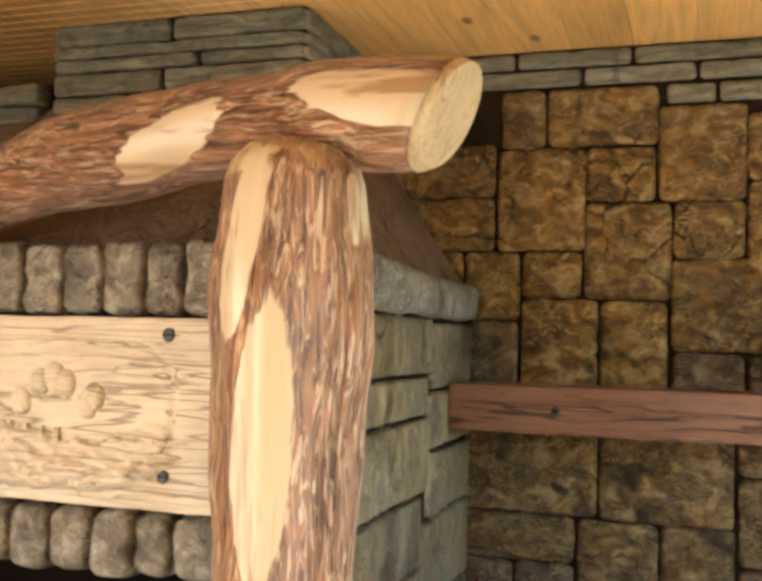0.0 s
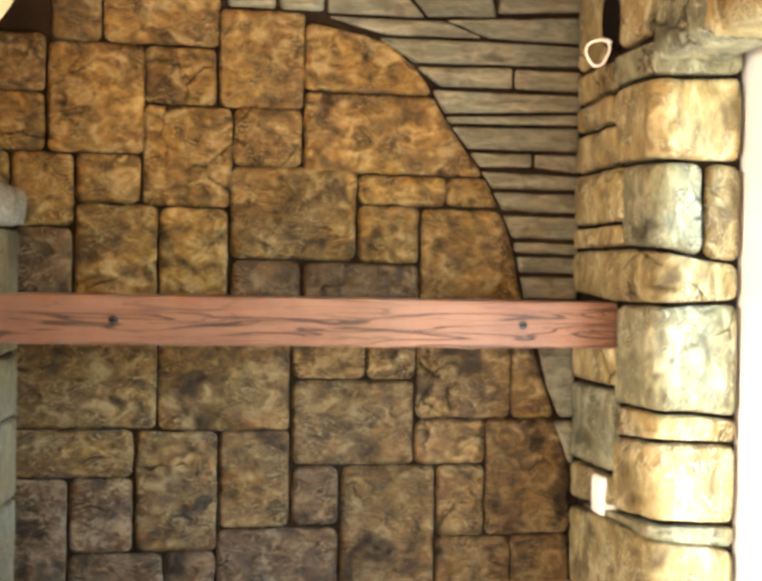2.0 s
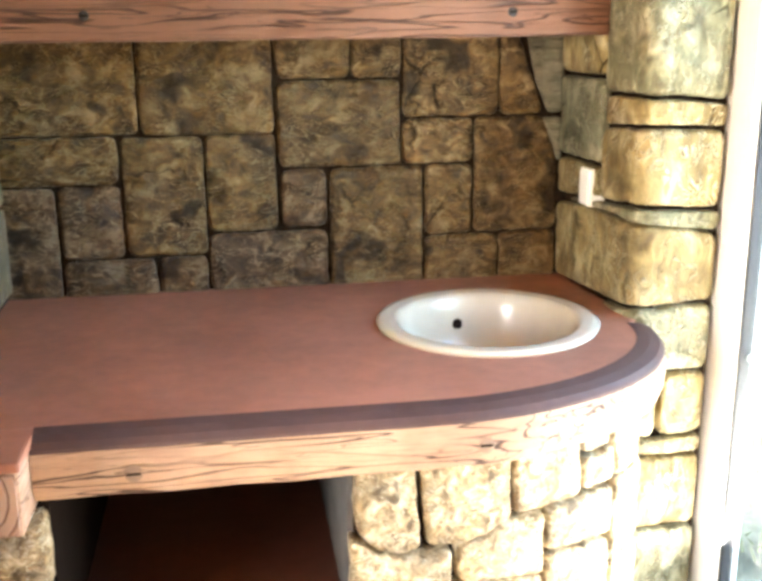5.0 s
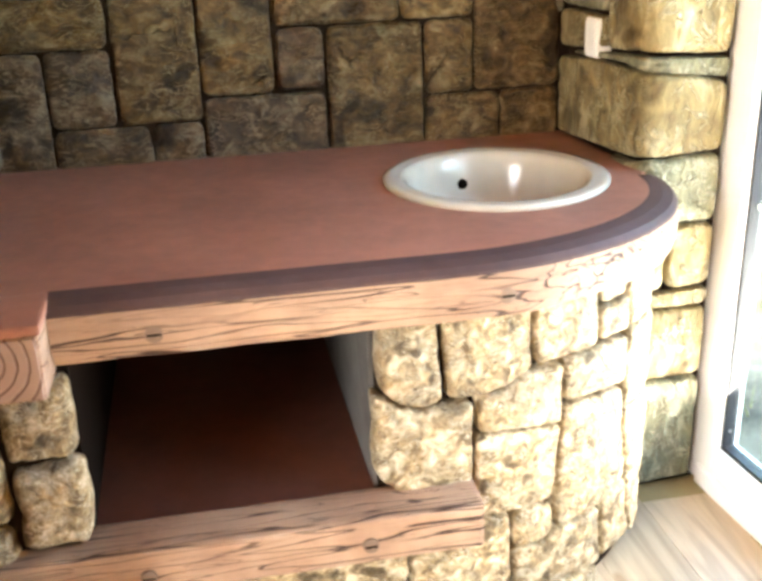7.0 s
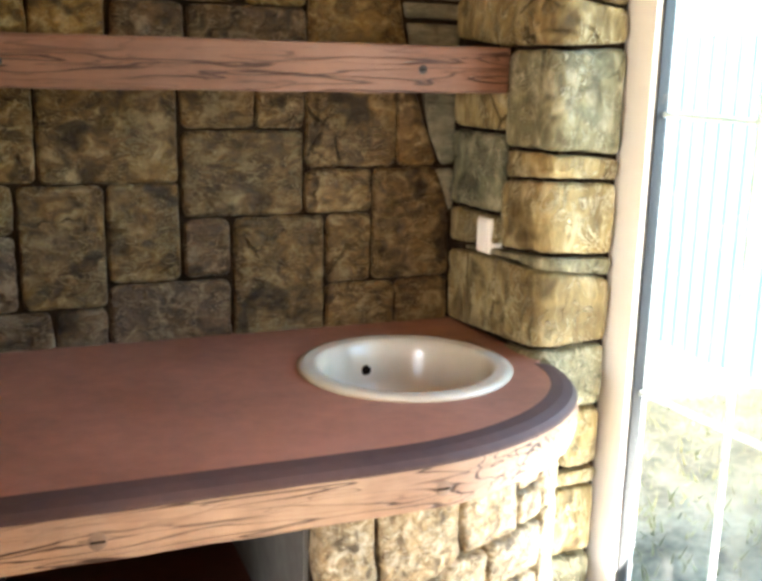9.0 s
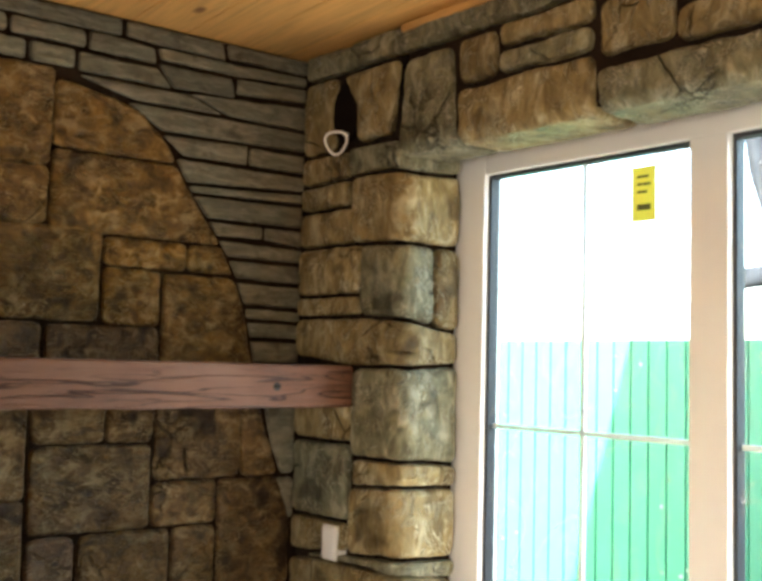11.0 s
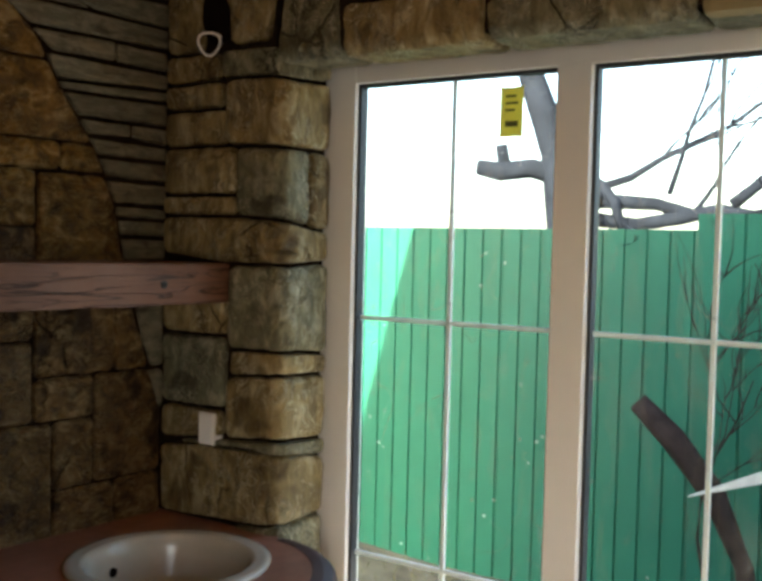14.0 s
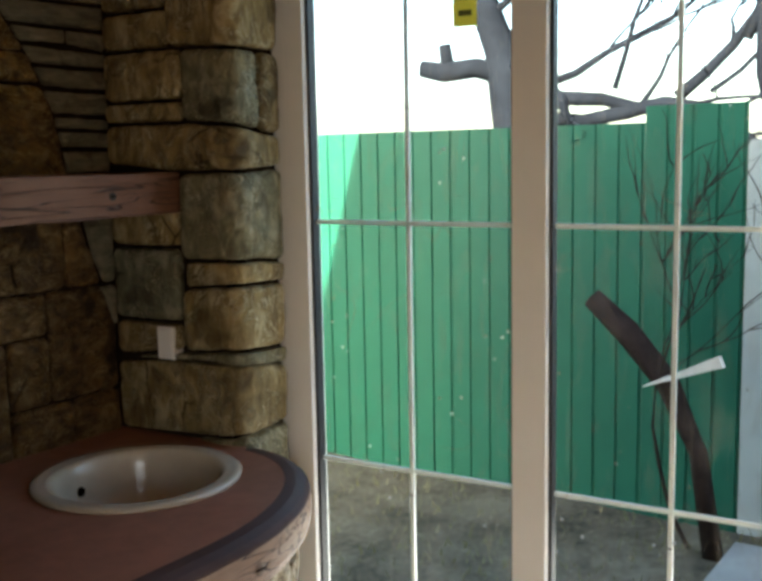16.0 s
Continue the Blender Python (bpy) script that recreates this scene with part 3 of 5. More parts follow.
for zz, w in ((2.068, 0.03), (2.05, 0.036), (2.032, 0.026), (1.992, 0.036)):
    wbox("print_bar", 1.011, 1.011 + w, FD + 0.0262, FD + 0.0272, zz, zz + (0.014 if zz < 2 else 0.006), INK, sticker, 0)

# ---- back wall stones ----
def on_back(u, v, d):
    return Vector((u, YB - d, v))

ARCH = [(1.17, .835), (1.30, .79), (1.56, .70), (1.69, .680), (1.77, .660), (1.85, .630), (1.94, .583), (2.014, .528), (2.097, .470), (2.17, .432), (2.229, .388), (2.29, .308), (2.31, .22), (2.325, .10)]
def arch(z):
    """Edge between the ochre blocks and the slates."""
    for (za, xa), (zb, xb) in zip(ARCH, ARCH[1:]):
        if z <= zb:
            return xa + (xb - xa) * max(0.0, (z - za) / (zb - za))
    return 9.0

def block(x0, x1, z0, z1):
    x0, x1, z0, z1 = x0 - 0.002, x1 + 0.002, z0 - 0.002, z1 + 0.002
    poly = [(x0, z0), (x1, z0), (x1, z1), (x0, z1)]
    if arch(z1) < x1 or arch(z0) < x1:
        poly = [(x0, z0)]
        for k in range(6):
            z = z0 + (z1 - z0) * k / 5
            poly.append((max(x0 + 0.02, min(x1, arch(z) - 0.003)), z))
        poly.append((x0, z1))
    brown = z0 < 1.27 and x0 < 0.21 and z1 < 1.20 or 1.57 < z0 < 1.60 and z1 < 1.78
    # lower stones: browner tone with the shade below the shelf mixed in
    lay("stone", poly, 0.013, on_back, UMBER if brown else BROWN_DIMMED if z1 < 1.56 else ASHLAR, wall_north, rnd=0.022, wob=0.0045, inset=0.009, lift=0.007)

UPPER = [(-.53, -.414, 2.25, 2.403), (-.404, -.119, 2.25, 2.403), (-.113, .099, 2.10, 2.346), (.105, .47, 2.149, 2.318), (-.84, -.549, 2.12, 2.26),
         (-.536, -.305, 1.971, 2.243), (-.30, -.126, 2.10, 2.241), (-.86, -.549, 1.971, 2.113), (-.30, -.083, 1.84, 2.092), (-.074, .096, 1.949, 2.094),
         (.105, .60, 1.940, 2.141), (-.76, -.632, 1.79, 1.965), (-.623, -.476, 1.782, 1.964)]
UPPER_LOW = [(-.465, -.312, 1.843, 1.963), (-.613, -.478, 1.58, 1.774), (-.463, -.267, 1.58, 1.835), (-.257, -.091, 1.58, 1.832), (-.078, .24, 1.711, 1.943),
             (-.074, .096, 1.58, 1.701), (.109, .41, 1.58, 1.698), (.252, .477, 1.859, 1.931), (.486, .65, 1.859, 1.931), (.252, .406, 1.705, 1.851), (.419, .72, 1.58, 1.845)]
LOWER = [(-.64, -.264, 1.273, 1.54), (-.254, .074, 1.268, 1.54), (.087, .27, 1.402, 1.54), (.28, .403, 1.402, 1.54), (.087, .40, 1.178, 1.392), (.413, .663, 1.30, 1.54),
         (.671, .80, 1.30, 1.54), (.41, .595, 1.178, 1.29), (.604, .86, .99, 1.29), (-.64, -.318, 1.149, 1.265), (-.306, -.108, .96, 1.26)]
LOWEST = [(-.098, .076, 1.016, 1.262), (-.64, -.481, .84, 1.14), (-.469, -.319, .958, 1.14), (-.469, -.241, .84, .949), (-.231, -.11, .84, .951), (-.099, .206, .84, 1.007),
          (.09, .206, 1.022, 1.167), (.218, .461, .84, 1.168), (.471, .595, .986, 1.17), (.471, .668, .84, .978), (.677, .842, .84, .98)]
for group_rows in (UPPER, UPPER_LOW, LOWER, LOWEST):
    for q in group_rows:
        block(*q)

def slate_run(z0, z1, x0, x1, breaks, tilt=0.0):
    xs = [x0, *[b for b in breaks if x0 + 0.05 < b < x1 - 0.04], x1]
    for a, b in zip(xs, xs[1:]):
        poly = [(a + 0.005, z0 + 0.004), (b - 0.005, z0 + 0.004 + tilt), (b - 0.005, z1 - 0.004 + tilt), (a + 0.005, z1 - 0.004)]
        lay("slate", poly, 0.014, on_back, SLATE, wall_north, rnd=0.012, wob=0.004, inset=0.007, lift=0.002)

slate_run(2.463, 2.513, -0.9, 0.275, (-0.72, -0.494, -0.185))
slate_run(2.412, 2.463, -0.9, 0.18, (-0.60, -0.315, -0.02))
slate_run(2.352, 2.408, -0.10, 0.155, (0.03,))
# wedge-shaped slates between the arch and the corner
SLATES = [[(.283, 2.512), (.567, 2.512), (.576, 2.461), (.364, 2.463), (.283, 2.471)], [(.582, 2.513), (.845, 2.513), (.845, 2.470), (.586, 2.469)], [(.187, 2.463), (.271, 2.463), (.362, 2.453), (.368, 2.409), (.185, 2.412)],
          [(.374, 2.457), (.581, 2.459), (.845, 2.463), (.845, 2.436), (.615, 2.426), (.385, 2.424)], [(.377, 2.417), (.60, 2.416), (.608, 2.360), (.425, 2.354)], [(.617, 2.419), (.845, 2.429), (.845, 2.387), (.616, 2.372)]]
SLATES_MID = [[(.16, 2.403), (.370, 2.401), (.417, 2.350), (.16, 2.350)], [(.165, 2.343), (.471, 2.346), (.568, 2.305), (.315, 2.300)], [(.475, 2.350), (.845, 2.375), (.845, 2.300), (.592, 2.305)], [(.33, 2.294), (.577, 2.298), (.845, 2.294), (.845, 2.238), (.395, 2.230)],
              [(.41, 2.223), (.655, 2.232), (.655, 2.174), (.46, 2.172)], [(.664, 2.228), (.845, 2.228), (.845, 2.172), (.664, 2.174)], [(.468, 2.165), (.845, 2.163), (.845, 2.120), (.505, 2.100)]]
SLATES_LOW = [[(.50, 2.093), (.845, 2.112), (.845, 2.084), (.53, 2.076)], [(.535, 2.069), (.845, 2.077), (.845, 2.010), (.565, 2.009)], [(.572, 2.002), (.711, 2.003), (.711, 1.967), (.59, 1.963)], [(.720, 2.003), (.845, 2.003), (.845, 1.953), (.720, 1.966)],
              [(.598, 1.954), (.845, 1.946), (.845, 1.908), (.622, 1.908)], [(.628, 1.900), (.845, 1.899), (.845, 1.846), (.648, 1.849)], [(.655, 1.840), (.845, 1.837), (.845, 1.774), (.675, 1.776)], [(.68, 1.767), (.845, 1.764), (.845, 1.735), (.688, 1.738)], [(.692, 1.729), (.845, 1.727), (.845, 1.684), (.702, 1.686)], [(.706, 1.677), (.845, 1.676), (.845, 1.612), (.712, 1.612)]]
for poly in SLATES + SLATES_MID + SLATES_LOW:
    near = min(p[0] for p in poly) + 0.05
    poly = [(arch(z) + 0.006, z) if x < near and z < 2.30 and x < arch(z) + 0.08 else (x, z) for x, z in poly]
    mid = sum(p[1] for p in poly) / len(poly)
    poly = [(x, mid + (z - mid) * 0.90) for x, z in poly]
    lay("slate", poly, 0.014, on_back, SLATE, wall_north, rnd=0.007, wob=0.0035, inset=0.006, lift=0.004)
for poly in ([(0.735, 1.52), (0.842, 1.52), (0.842, 1.30), (0.80, 1.30), (0.765, 1.38)], [(0.785, 1.288), (0.842, 1.288), (0.842, 1.175), (0.832, 1.17)]):
    lay("slate", poly, 0.013, on_back, SLATE, wall_north, rnd=0.012)

# ---- pier and lintel stones ----
RC = 0.03
def on_pier(u, v, d):
    """Along the face, round the arris and on into the reveal."""
    flat, arc = S0 - RC, RC * math.pi / 2
    if u < flat:
        return right_wall(u, v, d)
    if u < flat + arc:
        a = (u - flat) / RC
        return right_wall(flat + (RC + d) * math.sin(a), v, (RC + d) * math.cos(a) - RC)
    return right_wall(S0 + d, v, -(RC + u - flat - arc))

END = 0.628
# joints of the pier: height along the unrolled face
JOINTS = [[(0, 2.216), (.37, 2.217), (.473, 2.208), (.65, 2.192)], [(0, 2.128), (.235, 2.133), (.352, 2.136), (.479, 2.124), (.65, 2.137)], [(0, 1.947), (.26, 1.947), (.473, 1.936), (.65, 1.936)],
          [(0, 1.748), (.31, 1.747), (.444, 1.737), (.536, 1.718), (.66, 1.708)], [(0, 1.634), (.276, 1.611), (.473, 1.613), (.65, 1.623)], [(.2, 1.366), (.473, 1.371), (.65, 1.356)],
          [(.2, 1.287), (.473, 1.305), (.65, 1.298)], [(0, 1.085), (.26, 1.108), (.43, 1.123), (.65, 1.113)], [(0, 1.070), (.239, 1.087), (.48, 1.086), (.65, 1.058)], [(0, .862), (.368, .871), (.473, .889), (.65, .893)]]
def height(j, u):
    if isinstance(j, float):
        return j
    c = JOINTS[j]
    for (a, za), (b, zb) in zip(c, c[1:]):
        if u <= b:
            t = max(0.0, (u - a) / (b - a))
            t = t * t * (3 - 2 * t)
            return za + (zb - za) * t
    return c[-1][1]
# from, to, joint below, joint above, green-grey or not
PIER = [(.02, .43, 2.44, 2.518, 1), (.02, .158, 0, 2.44, 0), (.012, .225, 1, 0, 0), (.012, .238, 2.053, 1, 0), (.012, .255, 2, 2.053, 0), (.012, .288, 1.807, 2, 0), (.012, .288, 3, 1.807, 0),
        (.235, END, 1, 0, 1), (.25, END, 2, 1, 0), (.297, .535, 3, 2, 1), (.548, END, 3, 2, 0), (.010, END, 4, 3, 0), (.272, END, 5, 4, 1), (.012, .262, 1.403, 1.60, 0), (.012, .258, 1.191, 1.403, 1),
        (.285, END, 6, 5, 0), (.268, END, 7, 6, 0), (.012, .255, 7, 1.191, 0), (.10, END, 8, 7, 1), (.012, END, 9, 8, 0), (.30, END, .722, 9, 1)]
PIER_LOW = [(.25, .50, .556, .722, 0), (.51, END, .556, .722, 0), (.30, END, .508, .556, 0), (.30, END, .312, .508, 0), (.30, END, .01, .312, 1)]
for u0, u1, lo, hi, kind in PIER + PIER_LOW:
    n = max(1, int((u1 - u0) / 0.07))
    us = [u0 + (u1 - u0) * k / n for k in range(n + 1)]
    poly = [(u, height(lo, u) + 0.005) for u in us] + [(u, height(hi, u) - 0.005) for u in reversed(us)]
    thin = height(hi, u1) - height(lo, u1) < 0.07
    lay("stone", poly, 0.022, on_pier, MOSS if kind else SAND, wall_east, rnd=0.016 if thin else 0.024, wob=0.004, inset=0.007 if thin else 0.011, lift=0.005 if thin else 0.009)
lay("stone", [(.205, 2.428), (.425, 2.430), (.40, 2.235), (.272, 2.227), (.258, 2.33)], 0.022, on_pier, SAND, wall_east, rnd=0.02, wob=0.004, inset=0.010, lift=0.006)

def on_lintel(u, v, d):
    """Across the face and round the lower edge on to the soffit."""
    if v > HEAD:
        return right_wall(u, v, d)
    return right_wall(u, HEAD - d * 0.8, d * 0.6 + v - HEAD)

LINTEL = [(.415, .645, 2.02, 2.42, 1), (.41, 1.06, 2.44, 2.512, 1), (.66, .775, 2.312, 2.425, 0), (.79, 1.055, 2.376, 2.43, 0), (.79, 1.055, 2.312, 2.364, 1), (.655, 1.06, 2.02, 2.298, 0),
          (1.075, 1.562, 2.425, 2.512, 1), (1.08, 1.255, 2.288, 2.41, 0), (1.27, 1.562, 2.362, 2.412, 1), (1.27, 1.562, 2.275, 2.35, 0), (1.075, 1.562, 2.02, 2.262, 1), (1.575, 1.96, 2.02, 2.155, 1)]
for u0, u1, z0, z1, kind in LINTEL:
    slip = 0.05 if u0 < 0.42 and z1 < 2.43 else 0.0
    n = max(1, int((u1 - u0) / 0.08))
    poly = [(u0, z0)] + [(u0 + (u1 - u0) * k / n, z0 + 0.004 * math.sin(k * 2.0)) for k in range(1, n)] + [(u1, z0), (u1 - slip * 0.4, z1)]
    poly += [(u0 + slip + (u1 - u0 - slip) * k / n, z1 - 0.004 * math.sin(k * 1.7)) for k in range(n - 1, 0, -1)] + [(u0 + slip, z1)]
    lay("stone", poly, 0.022, on_lintel, MOSS if kind else SAND, wall_east, rnd=0.024, wob=0.005, inset=0.010, lift=0.008)
# junction box hole in the pier with a loop of cable
# solid black disc painted for the darkness inside the hole
hole = tube([right_wall(0.212, 2.325, 0.008), right_wall(0.212, 2.325, 0.016)], [0.062, 0.058], 20)
for v in hole.verts:
    v.co.z = 2.325 + (v.co.z - 2.325) * 1.45
part("cable_hole", hole, BLACK, wall_east, "black disc painted as the shaded cable hole")
loop = bpy.data.curves.new("cable_loop", "CURVE")
loop.dimensions, loop.bevel_depth = "3D", 0.0034
sp = loop.splines.new("POLY")
n = 26
sp.points.add(n - 1)
for i in range(n):
    a = 0.6 + i / (n - 1) * 2 * math.pi * 1.12
    r = 0.032 + 0.003 * math.sin(3 * a)
    p = right_wall(0.222, 2.230, 0.050) + Vector((0.78, -0.62, 0)) * r * math.cos(a) + Vector((-0.0004 * i, 0, r * math.sin(a)))
    sp.points[i].co = (*p, 1)
loop.materials.append(PVC)
tagged(new("cable_loop", loop), "loop of bare white electric cable at a wall hole", "cable")
box_sw = empty("socket_box", "small white plastic socket box on the stone pier", "socket")
part("body", box(0.178, 0.238, -0.030, 0.012, 1.086, 1.180, 0.005, RIGHT), PVC, box_sw)
part("cover", box(0.183, 0.233, -0.034, -0.030, 1.093, 1.173, 0.002, RIGHT), PVC, box_sw)

# ---- shelf beam ----
shelf = empty("shelf", "red-brown carved wooden beam shelf with dark bolts", "shelf", at=(0, 0, 0))
part("beam", rough_box(-0.598, 0.858, 2.338, YB - 0.001, 1.5, 1.613, 0.05, 0.0025, 0.008), SHELFWOOD, shelf)
def bolt(x, y, z, parent, r=0.011, mat=None):
    bm = tube([(x, y + 0.006, z), (x, y - 0.003, z), (x, y - 0.005, z)], [r, r, r * 0.6], 12)
    b = part("bolt", bm, mat or IRON, parent, "round slotted bolt head")
    # black bar drawn for the shade in the slot
    part("slot", box(x - r * 0.75, x + r * 0.75, y - 0.0065, y - 0.0048, z - 0.002, z + 0.002), BLACK, b)
bolt(-0.333, 2.338, 1.556, shelf)
bolt(0.619, 2.338, 1.556, shelf)

# ---- counter ----
TZ, FY = 0.86, 1.69
def edge_at(u, out=0.0):
    """The counter's front line: straight, then sweeping round to the window pier."""
    x0 = 0.30
    if u < x0:
        return Vector((u, FY - out)), Vector((0, -1))
    r1, r2 = 0.60, 0.44
    a = (u - x0) / 0.52
    if a > math.pi / 2:
        return Vector((x0 + r1 + out, FY + r2 + (a - math.pi / 2) * 0.5)), Vector((1, 0))
    c = Vector((x0 + r1 * math.sin(a), FY + r2 * (1 - math.cos(a))))
    nrm = Vector((r2 * math.sin(a), -r1 * math.cos(a))).normalized()
    return c + nrm * out, nrm

US = [-0.40 + k * 0.035 for k in range(21)] + [0.335 + k * 0.03 for k in range(27)]
def sweep(profile, us):
    """A band with a closed profile (out, z) along the front line."""
    bm = bmesh.new()
    rings = []
    for u in us:
        ring = []
        for o, z in profile:
            p, _ = edge_at(u, o)
            ring.append(bm.verts.new((p[0], p[1], z)))
        rings.append(ring)
    k = len(profile)
    for a, b in zip(rings, rings[1:]):
        for i in range(k):
            bm.faces.new((a[i], a[(i + 1) % k], b[(i + 1) % k], b[i]))
    bm.faces.new(rings[0])
    bm.faces.new(rings[-1])
    return bm

counter = empty("counter", "red-brown concrete worktop with a carved wooden edge", "worktop")
SC, SR = Vector((0.536, 2.203)), 0.235
def top_mesh():
    """Worktop with a round hole for the basin."""
    bm = bmesh.new()
    loop = [Vector((-0.62, YB - 0.002)), Vector((-0.62, FY + 0.05))] + [edge_at(u, -0.05)[0] for u in US]
    loop += [Vector((0.885, 2.155)), Vector((0.846, YB - 0.002))]
    dense = []
    for a, b in zip(loop, loop[1:] + loop[:1]):
        m = max(1, int((b - a).length / 0.05))
        dense += [a.lerp(b, k / m) for k in range(m)]
    dense.sort(key=lambda p: math.atan2(p[1] - SC[1], p[0] - SC[0]))
    outer_t = [bm.verts.new((p[0], p[1], TZ)) for p in dense]
    outer_b = [bm.verts.new((p[0], p[1], TZ - 0.06)) for p in dense]
    hole_t, hole_b = [], []
    for p in dense:
        d = (p - SC).normalized() * SR
        hole_t.append(bm.verts.new((SC[0] + d[0], SC[1] + d[1], TZ)))
        hole_b.append(bm.verts.new((SC[0] + d[0], SC[1] + d[1], TZ - 0.06)))
    k = len(dense)
    for i in range(k):
        j = (i + 1) % k
        bm.faces.new((outer_t[i], outer_t[j], hole_t[j], hole_t[i]))
        bm.faces.new((outer_b[i], outer_b[j], hole_b[j], hole_b[i]))
        bm.faces.new((outer_t[i], outer_t[j], outer_b[j], outer_b[i]))
        bm.faces.new((hole_t[i], hole_t[j], hole_b[j], hole_b[i]))
    return bm
part("top", top_mesh(), TERRA, counter)
part("edge_band", sweep([(-0.05, TZ - 0.03), (-0.05, TZ + 0.0015), (-0.022, TZ - 0.001), (0.0, TZ - 0.008), (0.010, TZ - 0.018), (0.012, TZ - 0.024), (-0.02, TZ - 0.024)], US), VIOLET, counter, "worn violet-grey rounded edge", smooth=False)
fas = sweep([(-0.04, TZ - 0.024), (0.012, TZ - 0.024), (0.016, TZ - 0.05), (0.014, TZ - 0.09), (0.006, TZ - 0.112), (-0.04, TZ - 0.112)], US)
for v in fas.verts:
    v.co += noise.noise_vector(v.co * 8) * 0.003
part("fascia", fas, FASCIA, counter, "pinkish carved wooden fascia")
bolt(-0.23, FY - 0.014, 0.79, counter, 0.016, mat=BOLTWOOD)
p, nn = edge_at(0.385, 0.014)
bolt(p[0], p[1] + 0.002, 0.79, counter, 0.016, mat=BOLTWOOD)

part("top_return", rough_box(-0.62, -0.398, 1.592, 1.742, 0.843, TZ + 0.002, 0.05, 0.002, 0.006), TERRA, counter)
end_beam = empty("end_beam", "carved beam end with cracked growth rings beside the worktop", "beam")
part("beam", rough_box(-0.60, -0.402, 1.60, 1.76, 0.725, 0.842, 0.05, 0.003, 0.010), BEAMY, end_beam)
part("end_face", rough_box(-0.594, -0.408, 1.5965, 1.602, 0.731, 0.838, 0.05, 0.001, 0.002), ENDBEAM, end_beam, "ringed end grain")

# basin
def lathe(profile, seg=48, centre=(0, 0, 0)):
    bm = bmesh.new()
    rings = []
    for r, z in profile:
        rings.append([bm.verts.new((centre[0] + r * math.cos(2 * math.pi * k / seg), centre[1] + r * math.sin(2 * math.pi * k / seg), centre[2] + z)) for k in range(seg)])
    for a, b in zip(rings, rings[1:]):
        for k in range(seg):
            bm.faces.new((a[k], a[(k + 1) % seg], b[(k + 1) % seg], b[k]))
    return bm
sink = empty("sink", "round cream ceramic sink set into the worktop", "sink", at=(0, 0, 0))
prof = [(0.245, -0.004), (0.258, 0.0), (0.259, 0.006), (0.252, 0.011), (0.238, 0.012), (0.228, 0.009), (0.222, 0.010), (0.212, 0.008), (0.205, -0.004), (0.198, -0.03), (0.19, -0.09),
        (0.17, -0.14), (0.13, -0.165), (0.06, -0.172), (0.03, -0.176), (0.0301, -0.19), (0.1, -0.188), (0.19, -0.16), (0.21, -0.09), (0.215, -0.02), (0.245, -0.004)]
part("basin", lathe(prof, 56, (SC[0], SC[1], TZ)), CERAMIC, sink, smooth=True)
part("drain", lathe([(0.001, -0.176), (0.02, -0.175), (0.031, -0.172), (0.033, -0.176)], 24, (SC[0], SC[1], TZ)), IRON, sink, "dark metal drain", smooth=True)
od = Vector((-0.13, 0.98)).normalized()
ov = SC + od * 0.193
# black plug gives the overflow its inner darkness by colour
part("overflow", tube([(ov[0] + od[0] * 0.004, ov[1] + od[1] * 0.004, TZ - 0.065), (ov[0] - od[0] * 0.003, ov[1] - od[1] * 0.003, TZ - 0.066)], [0.014, 0.013], 14), BLACK, sink, "black disc painted as the shaded overflow hole")
pap = bmesh.new()
bmesh.ops.create_icosphere(pap, subdivisions=3, radius=0.035)
for v in pap.verts:
    v.co = v.co * (1 + 0.5 * noise.noise(v.co * 38)) + Vector((0.63, 2.10, TZ - 0.105))
tagged(part("paper_ball", pap, PAPER), "crumpled white paper lying in the sink", "paper")

# base of the counter
base = empty("stone_pedestal", "rounded pedestal of speckled carved stones with an open niche", "pedestal")
def on_base(u, v, d):
    p, _ = edge_at(u, d - 0.055)
    return Vector((p[0], p[1], v))
core = sweep([(-0.062, 0.0), (-0.062, TZ - 0.1), (-0.20, TZ - 0.1), (-0.20, 0.0)], [u for u in US if u > 0.16])
part("core", core, MORTAR, base)
# this side's colour includes the recess shade
part("niche_side", box(0.15, 0.175, 1.76, 2.55, 0.30, 0.76), NICHE_SHADED, base, "grey plastered niche side, darkened to look shaded")
# niche back and floor are coloured as if already in shade
part("niche_back", box(-0.6, 0.8, 2.55, 2.6, 0.0, 0.78), TERRA_SHADED, base)
part("niche_floor", box(-0.60, 0.15, 1.66, 2.55, 0.30, 0.384, 0.004), TERRA_SHADED, base, "red-brown niche floor with its shade painted in")
part("plinth", box(-0.62, 0.18, 1.755, 2.5, 0.0, 0.30), MORTAR, base)
part("left_core", box(-1.0, -0.405, 1.68, 2.55, 0.0, 0.735), MORTAR, base)
# black sheet stands in for shade on the niche's left side
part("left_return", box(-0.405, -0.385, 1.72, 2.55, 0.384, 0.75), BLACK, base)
sill_beam = rough_box(-0.55, 0.345, 1.625, 1.735, 0.292, 0.39, 0.05, 0.003, 0.010)
sb = part("lower_beam", sill_beam, FASCIA, base, "carved wooden sill beam")
bolt(0.12, 1.622, 0.335, base, 0.015, mat=BOLTWOOD)
bolt(-0.29, 1.622, 0.335, base, 0.015, mat=BOLTWOOD)
